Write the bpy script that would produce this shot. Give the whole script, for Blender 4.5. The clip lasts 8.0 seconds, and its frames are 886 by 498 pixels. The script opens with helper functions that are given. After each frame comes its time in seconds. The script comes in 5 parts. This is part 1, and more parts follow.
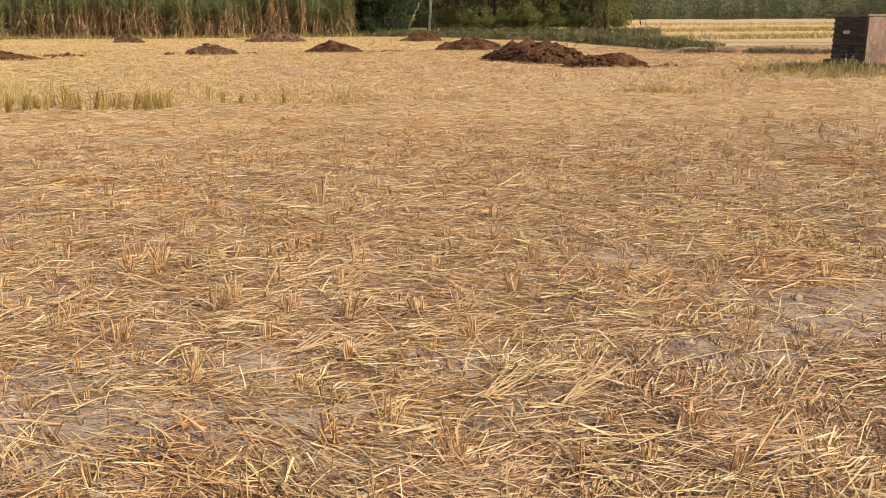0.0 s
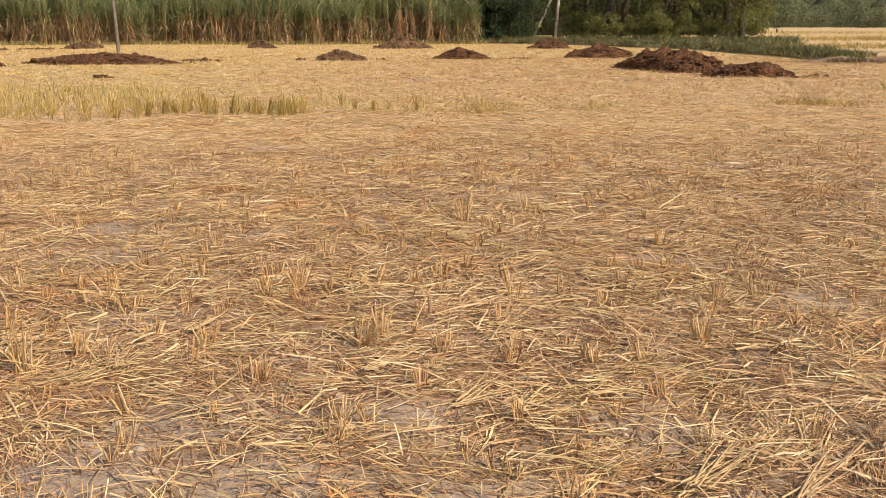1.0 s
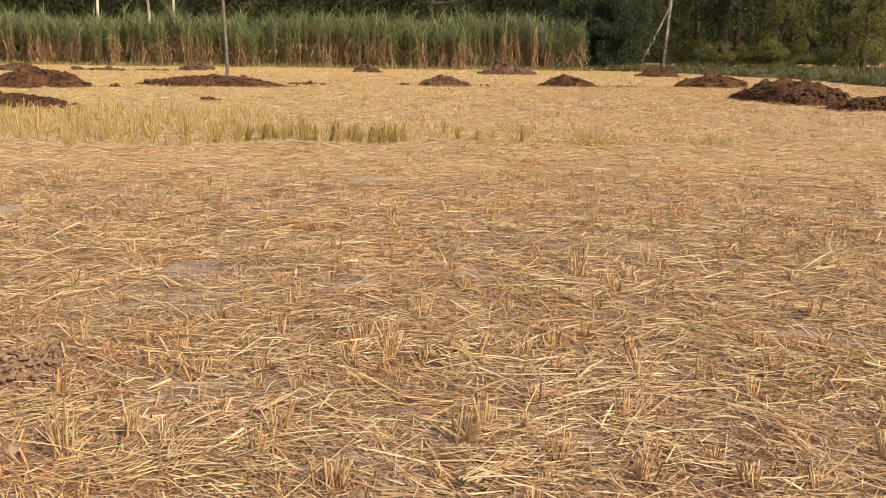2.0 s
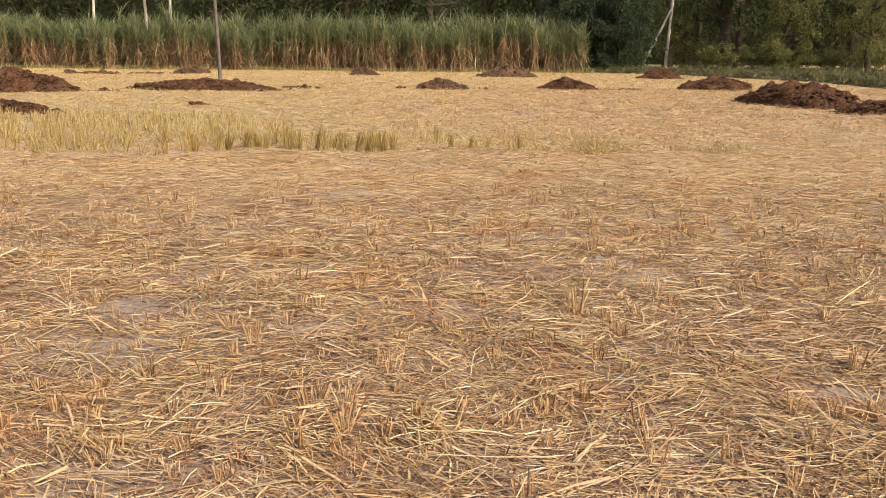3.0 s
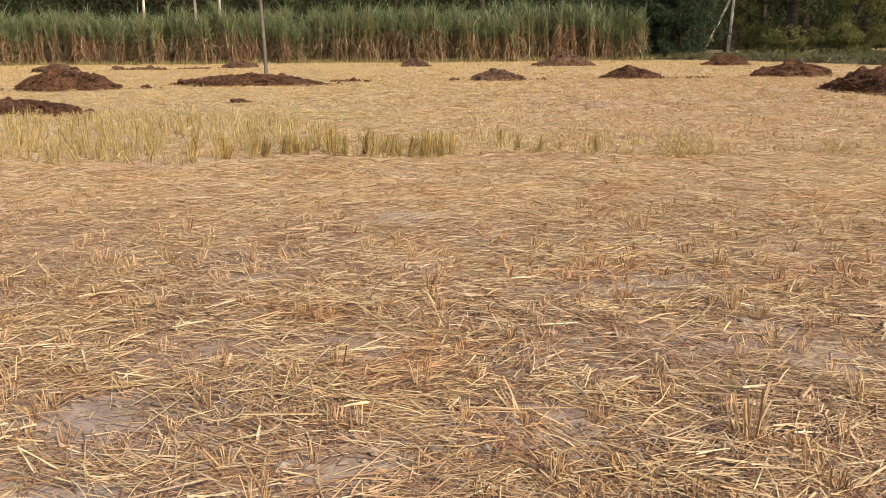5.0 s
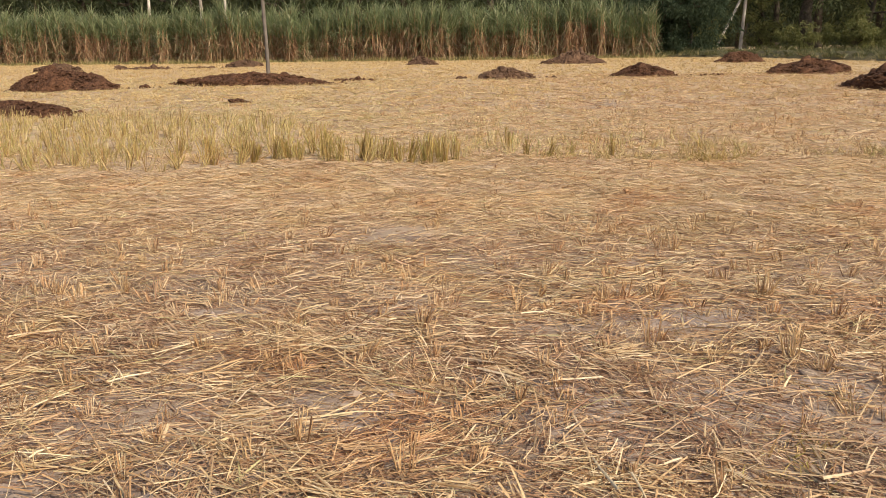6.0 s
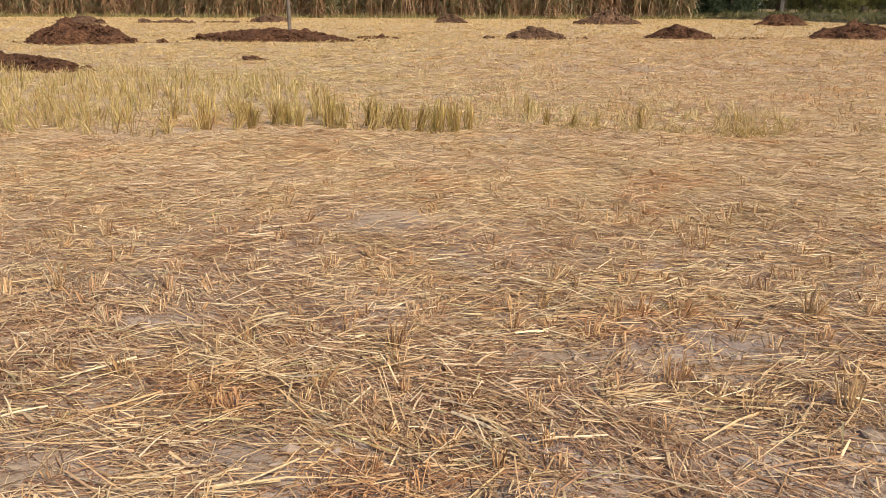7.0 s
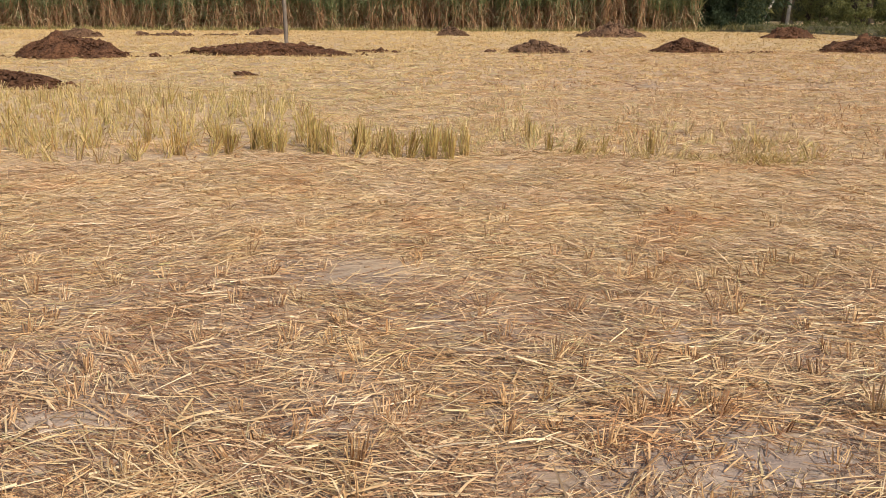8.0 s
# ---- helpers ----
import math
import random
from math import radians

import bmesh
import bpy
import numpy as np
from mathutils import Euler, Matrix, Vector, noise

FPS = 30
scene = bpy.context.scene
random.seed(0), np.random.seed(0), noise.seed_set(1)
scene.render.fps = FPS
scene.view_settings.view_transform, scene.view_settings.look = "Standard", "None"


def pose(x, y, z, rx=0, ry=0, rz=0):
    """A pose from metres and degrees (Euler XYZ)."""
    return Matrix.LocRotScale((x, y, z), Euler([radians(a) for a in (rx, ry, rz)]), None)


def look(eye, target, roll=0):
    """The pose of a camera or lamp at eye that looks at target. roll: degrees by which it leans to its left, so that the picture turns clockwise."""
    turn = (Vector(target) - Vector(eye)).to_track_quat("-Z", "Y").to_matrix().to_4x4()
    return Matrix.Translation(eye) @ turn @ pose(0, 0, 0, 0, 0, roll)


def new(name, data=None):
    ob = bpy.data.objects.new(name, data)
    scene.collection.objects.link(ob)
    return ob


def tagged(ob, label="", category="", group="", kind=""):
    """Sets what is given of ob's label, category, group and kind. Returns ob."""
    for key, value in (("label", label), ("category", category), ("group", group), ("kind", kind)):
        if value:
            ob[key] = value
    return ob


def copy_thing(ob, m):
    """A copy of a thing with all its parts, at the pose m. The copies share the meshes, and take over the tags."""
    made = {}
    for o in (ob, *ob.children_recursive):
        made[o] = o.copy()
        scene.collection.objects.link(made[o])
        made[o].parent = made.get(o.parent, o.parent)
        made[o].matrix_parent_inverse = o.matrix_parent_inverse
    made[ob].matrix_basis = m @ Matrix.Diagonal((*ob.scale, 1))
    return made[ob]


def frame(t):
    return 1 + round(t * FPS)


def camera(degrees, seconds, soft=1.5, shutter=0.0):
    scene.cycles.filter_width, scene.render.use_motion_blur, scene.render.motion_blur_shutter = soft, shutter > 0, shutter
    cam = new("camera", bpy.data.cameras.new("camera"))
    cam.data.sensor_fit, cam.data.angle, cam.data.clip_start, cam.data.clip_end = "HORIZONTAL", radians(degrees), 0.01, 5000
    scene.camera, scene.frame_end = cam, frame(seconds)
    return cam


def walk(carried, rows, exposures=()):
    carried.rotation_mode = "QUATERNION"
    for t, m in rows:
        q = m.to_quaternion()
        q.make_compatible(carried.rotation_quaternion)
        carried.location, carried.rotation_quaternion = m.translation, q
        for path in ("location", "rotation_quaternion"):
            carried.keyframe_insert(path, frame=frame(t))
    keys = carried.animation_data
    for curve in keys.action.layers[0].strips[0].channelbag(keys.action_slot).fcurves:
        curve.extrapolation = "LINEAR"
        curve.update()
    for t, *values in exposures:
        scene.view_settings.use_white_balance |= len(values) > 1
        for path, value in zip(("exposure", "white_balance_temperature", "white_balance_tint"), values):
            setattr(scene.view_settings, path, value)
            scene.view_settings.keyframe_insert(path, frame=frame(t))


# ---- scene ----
cam = camera(53.2, 8.0, soft=0.8)
PATH = [
    (0, (1.479, -12.930, 1.475), (1.8757, -11.0379, 0.9632), -0.16),
    (0.1, (1.453, -12.866, 1.476), (1.7851, -10.9618, 0.9639), -0.13),
    (0.2, (1.426, -12.802, 1.478), (1.6992, -10.8883, 0.9659), -0.10),
    (0.3, (1.400, -12.738, 1.479), (1.6125, -10.8159, 0.9701), -0.07),
    (0.4, (1.373, -12.674, 1.481), (1.5475, -10.7468, 0.9765), -0.05),
    (0.5, (1.347, -12.610, 1.482), (1.5082, -10.6805, 0.9825), -0.02),
    (1, (1.317, -12.300, 1.448), (1.4580, -10.3676, 0.9518), -0.03),
    (1.2, (1.314, -12.163, 1.454), (1.4468, -10.2286, 0.9615), 0.21),
    (1.5, (1.309, -11.957, 1.462), (1.3128, -10.0125, 0.9917), 0.57),
    (1.8, (1.286, -11.718, 1.466), (1.2178, -9.7705, 1.0173), 0.60),
    (2, (1.270, -11.560, 1.468), (1.1947, -9.6112, 1.0235), 0.62),
    (2.2, (1.285, -11.390, 1.450), (1.2153, -9.4411, 1.0056), 0.68),
    (3.3, (1.383, -10.497, 1.484), (1.3012, -8.5480, 1.0448), 0.46),
    (3.5, (1.368, -10.309, 1.477), (1.2863, -8.3601, 1.0357), 0.58),
    (4, (1.347, -9.831, 1.482), (1.2353, -7.8843, 1.0373), 0.51),
    (4.2, (1.296, -9.672, 1.480), (1.1422, -7.7281, 1.0352), 0.16),
    (4.5, (1.220, -9.433, 1.478), (1.0304, -7.4943, 1.0252), -0.35),
    (4.7, (1.170, -9.286, 1.478), (0.9814, -7.3493, 1.0178), -0.59),
    (5.8, (1.044, -8.327, 1.442), (0.8302, -6.3936, 0.9792), -0.78),
    (6, (1.090, -8.172, 1.436), (0.8761, -6.2388, 0.9712), -0.88),
    (6.2, (1.143, -8.001, 1.430), (0.9354, -6.0684, 0.9596), -0.62),
    (6.3, (1.169, -7.916, 1.427), (0.9490, -5.9840, 0.9445), -0.49),
    (6.4, (1.196, -7.830, 1.424), (0.9520, -5.9060, 0.8895), -0.36),
    (6.5, (1.222, -7.745, 1.421), (0.9793, -5.8424, 0.8527), -0.23),
    (7, (1.206, -7.319, 1.433), (0.9314, -5.4161, 0.8808), -0.00),
    (7.5, (1.194, -6.895, 1.438), (0.9127, -4.9911, 0.8920), -0.07),
    (8, (1.182, -6.470, 1.460), (0.8994, -4.5618, 0.9321), -0.00),
]
walk(cam, [(t, look(eye, target, roll)) for t, eye, target, roll in PATH],
     ((0, 0.0, 6800, 8.5), (1.5, -0.03, 6950, 9.5), (3.5, -0.05, 6350, 10.5), (5.8, -0.15, 6250, 10), (6.5, -0.16, 6200, 10.5), (8, -0.15, 6200, 10.5)))

# ---------------------------------------------------------------- light
SUN_AZ, SUN_EL = radians(130), radians(40)          # clockwise from +y
world = bpy.data.worlds.new("sky_world")
scene.world = world
world.use_nodes = True
wn = world.node_tree.nodes
sky = wn.new("ShaderNodeTexSky")
sky.sky_type, sky.sun_disc = "NISHITA", False
sky.sun_elevation, sky.sun_rotation = SUN_EL, SUN_AZ
sky.air_density, sky.dust_density = 1.0, 2.5
world.node_tree.links.new(sky.outputs[0], wn["Background"].inputs[0])
wn["Background"].inputs[1].default_value = 0.13
sun = new("sun", bpy.data.lights.new("sun", "SUN"))
sun.data.energy, sun.data.angle, sun.data.color = 4.6, radians(0.6), (1.0, 0.885, 0.70)
to_sun = Vector((math.sin(SUN_AZ) * math.cos(SUN_EL), math.cos(SUN_AZ) * math.cos(SUN_EL), math.sin(SUN_EL)))
sun.matrix_world = look(to_sun * 60, (0, 0, 0))

# ---------------------------------------------------------------- materials


def material(name, rough=0.8, spec=0.3):
    m = bpy.data.materials.new(name)
    m.use_nodes = True
    nt = m.node_tree
    b = nt.nodes["Principled BSDF"]
    b.inputs["Roughness"].default_value = rough
    b.inputs["Specular IOR Level"].default_value = spec
    return m, nt, b


def node(nt, kind, **sockets):
    n = nt.nodes.new(kind)
    for key, value in sockets.items():
        n.inputs[key.replace("_", " ")].default_value = value
    return n


def ramp(nt, source, stops, hard=False):
    r = nt.nodes.new("ShaderNodeValToRGB")
    r.color_ramp.interpolation = "CONSTANT" if hard else "LINEAR"
    while len(r.color_ramp.elements) < len(stops):
        r.color_ramp.elements.new(0.5)
    for e, (p, c) in zip(r.color_ramp.elements, stops):
        e.position, e.color = p, (*c, 1)
    nt.links.new(source, r.inputs[0])
    return r.outputs[0]


def noise_tex(nt, coord, scale, detail=4.0, rough=0.6, stretch=(1, 1, 1), turn=0.0):
    mp = nt.nodes.new("ShaderNodeMapping")
    mp.inputs["Scale"].default_value = stretch
    mp.inputs["Rotation"].default_value = (0, 0, turn)
    nt.links.new(coord, mp.inputs[0])
    n = node(nt, "ShaderNodeTexNoise", Scale=scale, Detail=detail, Roughness=rough)
    nt.links.new(mp.outputs[0], n.inputs["Vector"])
    return n.outputs[0]


def mix(nt, factor, a, b, blend="MIX"):
    m = nt.nodes.new("ShaderNodeMix")
    m.data_type, m.blend_type = "RGBA", blend
    for socket, value in ((m.inputs[0], factor), (m.inputs[6], a), (m.inputs[7], b)):
        if isinstance(value, (int, float)):
            socket.default_value = value
        elif isinstance(value, tuple):
            socket.default_value = (*value, 1)
        else:
            nt.links.new(value, socket)
    return m.outputs[2]


def bump(nt, b, height, strength, distance):
    n = node(nt, "ShaderNodeBump", Strength=strength, Distance=distance)
    nt.links.new(height, n.inputs["Height"])
    nt.links.new(n.outputs[0], b.inputs["Normal"])


def place_coord(nt):
    return nt.nodes.new("ShaderNodeNewGeometry").outputs["Position"]


def strand_material(name, stops, rough=0.55, spec=0.35, patch=0.6, glow=0.08, patch_tone=(0.55, 0.42, 0.24)):
    """Dry or green blades: a colour of its own for every blade, patches of tone over the field, streaks along it."""
    m, nt, b = material(name, rough, spec)
    geo = nt.nodes.new("ShaderNodeNewGeometry")
    c = ramp(nt, geo.outputs["Random Per Island"], stops)
    big = noise_tex(nt, geo.outputs["Position"], 0.75, 4.0, 0.65)
    tone = ramp(nt, big, [(0.32, (0.82, 0.74, 0.69)), (0.44, (0.985, 0.98, 1.01)), (0.54, (0.965, 0.98, 0.88)), (0.64, (0.94, 0.765, 0.62))])
    c = mix(nt, patch, c, mix(nt, 1.0, c, tone, "MULTIPLY"))
    fine = noise_tex(nt, geo.outputs["Position"], 60.0, 3.0)
    c = mix(nt, 0.7, c, mix(nt, 1.0, c, ramp(nt, fine, [(0.3, (0.68, 0.64, 0.6)), (0.6, (1.12, 1.1, 1.08))]), "MULTIPLY"))
    nt.links.new(c, b.inputs["Base Color"])
    if glow:
        t = nt.nodes.new("ShaderNodeBsdfTranslucent")
        nt.links.new(c, t.inputs[0])
        s = nt.nodes.new("ShaderNodeMixShader")
        s.inputs[0].default_value = glow
        nt.links.new(b.outputs[0], s.inputs[1])
        nt.links.new(t.outputs[0], s.inputs[2])
        nt.links.new(s.outputs[0], nt.nodes["Material Output"].inputs[0])
    return m


STRAW = strand_material("rice_straw", [(0.0, (0.22, 0.12, 0.062)), (0.10, (0.44, 0.26, 0.129)), (0.28, (0.62, 0.395, 0.202)),
                                       (0.48, (0.74, 0.51, 0.275)), (0.62, (0.62, 0.47, 0.259)), (0.78, (0.83, 0.62, 0.368)),
                                       (0.93, (0.89, 0.70, 0.456)), (1.0, (0.52, 0.45, 0.197))], 0.42, 0.5)
STUBBLE = strand_material("rice_stubble", [(0.0, (0.20, 0.11, 0.057)), (0.25, (0.46, 0.265, 0.135)), (0.5, (0.63, 0.39, 0.197)),
                                           (0.75, (0.71, 0.49, 0.269)), (1.0, (0.79, 0.61, 0.383))], 0.5, 0.4)
# Brown under-litter; its darker tone also puts shade between the top straws.
DULL_STRAW = strand_material("dull_straw", [(0.0, (0.16, 0.085, 0.052)), (0.35, (0.38, 0.215, 0.123)), (0.7, (0.56, 0.35, 0.197)), (1.0, (0.70, 0.49, 0.290))], 0.6, 0.3)
GOLD = strand_material("golden_stubble", [(0.0, (0.295, 0.209, 0.0904)), (0.25, (0.552, 0.397, 0.181)), (0.5, (0.69, 0.512, 0.249)),
                                          (0.8, (0.768, 0.627, 0.362)), (1.0, (0.394, 0.397, 0.147))], 0.55, 0.35)
GREENISH = strand_material("greenish_stubble", [(0.0, (0.20, 0.11, 0.05)), (0.3, (0.48, 0.32, 0.11)), (0.5, (0.36, 0.31, 0.085)),
                                                (0.75, (0.62, 0.46, 0.16)), (1.0, (0.76, 0.58, 0.27))], 0.5, 0.35, 0.5)
TALL = strand_material("standing_stubble", [(0.0, (0.15, 0.09, 0.04)), (0.2, (0.41, 0.26, 0.10)), (0.42, (0.35, 0.31, 0.095)),
                                            (0.7, (0.61, 0.455, 0.185)), (1.0, (0.77, 0.61, 0.34))], 0.5, 0.35, 0.6)
PALE = strand_material("pale_straw", [(0.0, (0.40, 0.25, 0.124)), (0.3, (0.66, 0.46, 0.249)), (0.7, (0.80, 0.60, 0.363)), (1.0, (0.88, 0.70, 0.466))], 0.45, 0.4)
BROAD = strand_material("broad_straw_blade", [(0.0, (0.30, 0.18, 0.088)), (0.4, (0.58, 0.39, 0.202)), (0.75, (0.72, 0.54, 0.321)), (1.0, (0.80, 0.64, 0.425))], 0.5, 0.35)
PALE_TUFT = strand_material("pale_tuft_stalk", [(0.0, (0.36, 0.21, 0.104)), (0.3, (0.64, 0.43, 0.218)), (0.7, (0.78, 0.58, 0.342)), (1.0, (0.86, 0.68, 0.446))], 0.45, 0.4, 0.3, 0.25)
FAR_STUBBLE = strand_material("far_stubble", [(0.0, (0.47, 0.32, 0.14)), (0.5, (0.63, 0.455, 0.21)), (1.0, (0.73, 0.56, 0.29))], 0.6, 0.3)
CANE_GREEN = strand_material("cane_leaf", [(0.0, (0.10, 0.135, 0.055)), (0.4, (0.19, 0.235, 0.10)), (0.75, (0.29, 0.325, 0.15)),
                                           (1.0, (0.44, 0.42, 0.24))], 0.5, 0.35, 0.25, 0.28)
CANE_DRY = strand_material("dry_cane_leaf", [(0.0, (0.10, 0.046, 0.027)), (0.35, (0.29, 0.15, 0.076)), (0.7, (0.43, 0.265, 0.145)),
                                             (1.0, (0.60, 0.46, 0.29))], 0.6, 0.3, 0.3, 0.12)
CANE_STALK = strand_material("cane_stalk", [(0.0, (0.16, 0.09, 0.05)), (0.5, (0.34, 0.20, 0.10)), (1.0, (0.44, 0.36, 0.18))], 0.5, 0.35)
WEED = strand_material("weed_blade", [(0.0, (0.12, 0.12, 0.04)), (0.35, (0.22, 0.21, 0.07)), (0.7, (0.40, 0.33, 0.13)),
                                      (1.0, (0.58, 0.45, 0.22))], 0.55, 0.3, 0.3, 0.15)
WEED_DARK = strand_material("bank_grass", [(0.0, (0.055, 0.060, 0.022)), (0.5, (0.11, 0.115, 0.042)), (0.85, (0.19, 0.175, 0.068)),
                                           (1.0, (0.38, 0.30, 0.14))], 0.55, 0.3, 0.3, 0.15)
DITCH = strand_material("ditch_weed", [(0.0, (0.08, 0.055, 0.04)), (0.5, (0.15, 0.115, 0.08)), (0.8, (0.16, 0.15, 0.075)), (1.0, (0.30, 0.22, 0.14))], 0.65, 0.25, 0.3, 0.1)
LEAF_DARK = strand_material("dark_leaf", [(0.0, (0.035, 0.044, 0.020)), (0.6, (0.072, 0.088, 0.040)), (1.0, (0.12, 0.132, 0.06))],
                            0.75, 0.12, 0.2, 0.4)
LEAF_LIGHT = strand_material("light_leaf", [(0.0, (0.08, 0.092, 0.03)), (0.5, (0.18, 0.19, 0.064)), (1.0, (0.32, 0.305, 0.115))],
                             0.65, 0.2, 0.2, 0.42)
LEAF_BUSH = strand_material("bush_leaf", [(0.0, (0.04, 0.058, 0.032)), (0.5, (0.060, 0.084, 0.046)), (1.0, (0.095, 0.12, 0.066))], 0.75, 0.12, 0.2, 0.4)
# Leaves of the far belts, distance haze mixed into a paler colour.
LEAF_HAZE = strand_material("far_leaf", [(0.0, (0.05, 0.06, 0.03)), (0.5, (0.085, 0.092, 0.045)), (1.0, (0.14, 0.135, 0.065))], 0.7, 0.15, 0.2, 0.15)


def ground_material():
    m, nt, b = material("field_soil", 0.9, 0.2)
    p = place_coord(nt)
    mud = ramp(nt, noise_tex(nt, p, 2.2, 6.0), [(0.3, (0.17, 0.128, 0.112)), (0.5, (0.29, 0.232, 0.212)), (0.7, (0.42, 0.352, 0.33))])
    v = node(nt, "ShaderNodeTexVoronoi", Scale=7.0)
    v.feature = "DISTANCE_TO_EDGE"
    wob = noise_tex(nt, p, 6.0, 4.0)
    add = nt.nodes.new("ShaderNodeVectorMath")
    add.operation = "MULTIPLY_ADD"
    add.inputs[1].default_value = (0.25, 0.25, 0.25)
    nt.links.new(wob, add.inputs[0])
    nt.links.new(p, add.inputs[2])
    nt.links.new(add.outputs[0], v.inputs["Vector"])
    crack = ramp(nt, v.outputs["Distance"], [(0.0, (0.35, 0.33, 0.3)), (0.035, (1, 1, 1))])
    mud = mix(nt, 0.8, mud, mix(nt, 1.0, mud, crack, "MULTIPLY"))
    chaff = ramp(nt, noise_tex(nt, p, 30.0, 6.0, 0.75, (0.22, 1, 1), 0.2),
                 [(0.3, (0.26, 0.165, 0.10)), (0.46, (0.52, 0.36, 0.20)), (0.66, (0.74, 0.54, 0.32))])
    sep = nt.nodes.new("ShaderNodeSeparateXYZ")
    nt.links.new(p, sep.inputs[0])
    cover = nt.nodes.new("ShaderNodeMapRange")
    for k, x in enumerate((-4.5, 0.5, 0.42, 0.97), 1):
        cover.inputs[k].default_value = x
    nt.links.new(sep.outputs["Y"], cover.inputs[0])
    thin = node(nt, "ShaderNodeMath")
    thin.operation = "MULTIPLY"
    nt.links.new(cover.outputs[0], thin.inputs[0])
    nt.links.new(ramp(nt, noise_tex(nt, p, 1.3, 5.0), [(0.3, (0.4, 0.4, 0.4)), (0.6, (1, 1, 1))]), thin.inputs[1])
    near = mix(nt, thin.outputs[0], mud, chaff)
    # far pale stubble plots and tracks
    plot = ramp(nt, noise_tex(nt, p, 0.09, 5.0, 0.6, (0.3, 1, 1)), [(0.35, (0.48, 0.33, 0.165)), (0.55, (0.60, 0.43, 0.23)), (0.7, (0.55, 0.42, 0.245))])
    far = nt.nodes.new("ShaderNodeMapRange")
    for k, x in enumerate((12.0, 40.0, 0.0, 0.75), 1):
        far.inputs[k].default_value = x
    nt.links.new(sep.outputs["Y"], far.inputs[0])
    nt.links.new(mix(nt, far.outputs[0], near, plot), b.inputs["Base Color"])
    h = mix(nt, 0.5, noise_tex(nt, p, 14.0, 6.0, 0.7), v.outputs["Distance"])
    bump(nt, b, h, 0.7, 0.03)
    return m


def lumpy_material(name, stops, scale, rough=0.95, depth=0.04, strength=0.8):
    m, nt, b = material(name, rough, 0.2)
    p = place_coord(nt)
    c = ramp(nt, noise_tex(nt, p, scale, 7.0, 0.7), stops)
    big = ramp(nt, noise_tex(nt, p, scale * 0.12, 3.0), [(0.35, (0.75, 0.72, 0.7)), (0.65, (1.15, 1.1, 1.05))])
    nt.links.new(mix(nt, 1.0, c, big, "MULTIPLY"), b.inputs["Base Color"])
    bump(nt, b, noise_tex(nt, p, scale * 2, 8.0, 0.75), strength, depth)
    return m


SOIL = ground_material()
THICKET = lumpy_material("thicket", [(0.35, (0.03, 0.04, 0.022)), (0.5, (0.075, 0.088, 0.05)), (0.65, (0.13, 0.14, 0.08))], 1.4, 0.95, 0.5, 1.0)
DUNG = lumpy_material("dung", [(0.3, (0.032, 0.015, 0.009)), (0.5, (0.13, 0.063, 0.034)), (0.7, (0.25, 0.132, 0.073))], 13.0, 0.95, 0.06, 1.0)
DUNG_DRY = lumpy_material("dry_dung", [(0.3, (0.065, 0.037, 0.023)), (0.5, (0.15, 0.088, 0.053)), (0.7, (0.24, 0.15, 0.092))], 9.0)
RED_SOIL = lumpy_material("red_soil", [(0.3, (0.17, 0.096, 0.062)), (0.5, (0.29, 0.178, 0.118)), (0.7, (0.40, 0.265, 0.19))], 20.0, 0.95, 0.006)
TURF = lumpy_material("turf", [(0.3, (0.06, 0.05, 0.028)), (0.5, (0.10, 0.092, 0.048)), (0.7, (0.17, 0.145, 0.08))], 5.0)
BARK = lumpy_material("bark", [(0.3, (0.035, 0.028, 0.020)), (0.5, (0.075, 0.060, 0.043)), (0.7, (0.12, 0.10, 0.072))], 6.0)
PALE_BARK = lumpy_material("pale_bark", [(0.3, (0.34, 0.28, 0.22)), (0.5, (0.60, 0.55, 0.47)), (0.7, (0.74, 0.70, 0.62))], 3.0, 0.8, 0.01)
POLE = lumpy_material("weathered_pole", [(0.3, (0.12, 0.10, 0.08)), (0.5, (0.19, 0.16, 0.13)), (0.7, (0.26, 0.22, 0.18))], 5.0, 0.8, 0.008, 0.4)
BANK = lumpy_material("bank_soil", [(0.3, (0.15, 0.095, 0.065)), (0.5, (0.26, 0.17, 0.12)), (0.7, (0.36, 0.25, 0.18))], 2.5)
TRACK = lumpy_material("track_dust", [(0.3, (0.27, 0.21, 0.145)), (0.5, (0.35, 0.275, 0.195)), (0.7, (0.42, 0.34, 0.25))], 1.2, 0.95, 0.02, 0.4)
MORTAR = lumpy_material("mortar", [(0.3, (0.085, 0.064, 0.053)), (0.7, (0.15, 0.116, 0.098))], 14.0, 0.95, 0.004)
PLASTER = lumpy_material("grey_cement", [(0.3, (0.17, 0.13, 0.11)), (0.7, (0.29, 0.23, 0.20))], 8.0, 0.9, 0.004)
# Lighter pink for the tank's sunlit side, sunlight put into the colour.
SUNLIT_PINK = lumpy_material("sunlit_pink", [(0.3, (0.14, 0.092, 0.074)), (0.5, (0.205, 0.145, 0.12)), (0.7, (0.28, 0.205, 0.175))], 7.0, 0.92, 0.006)
# Near-white that paints the ledge's sunlit top into its colour.
LIT_LEDGE = lumpy_material("white_paint_chip", [(0.3, (0.62, 0.62, 0.62)), (0.7, (0.78, 0.78, 0.78))], 10.0, 0.7, 0.002)


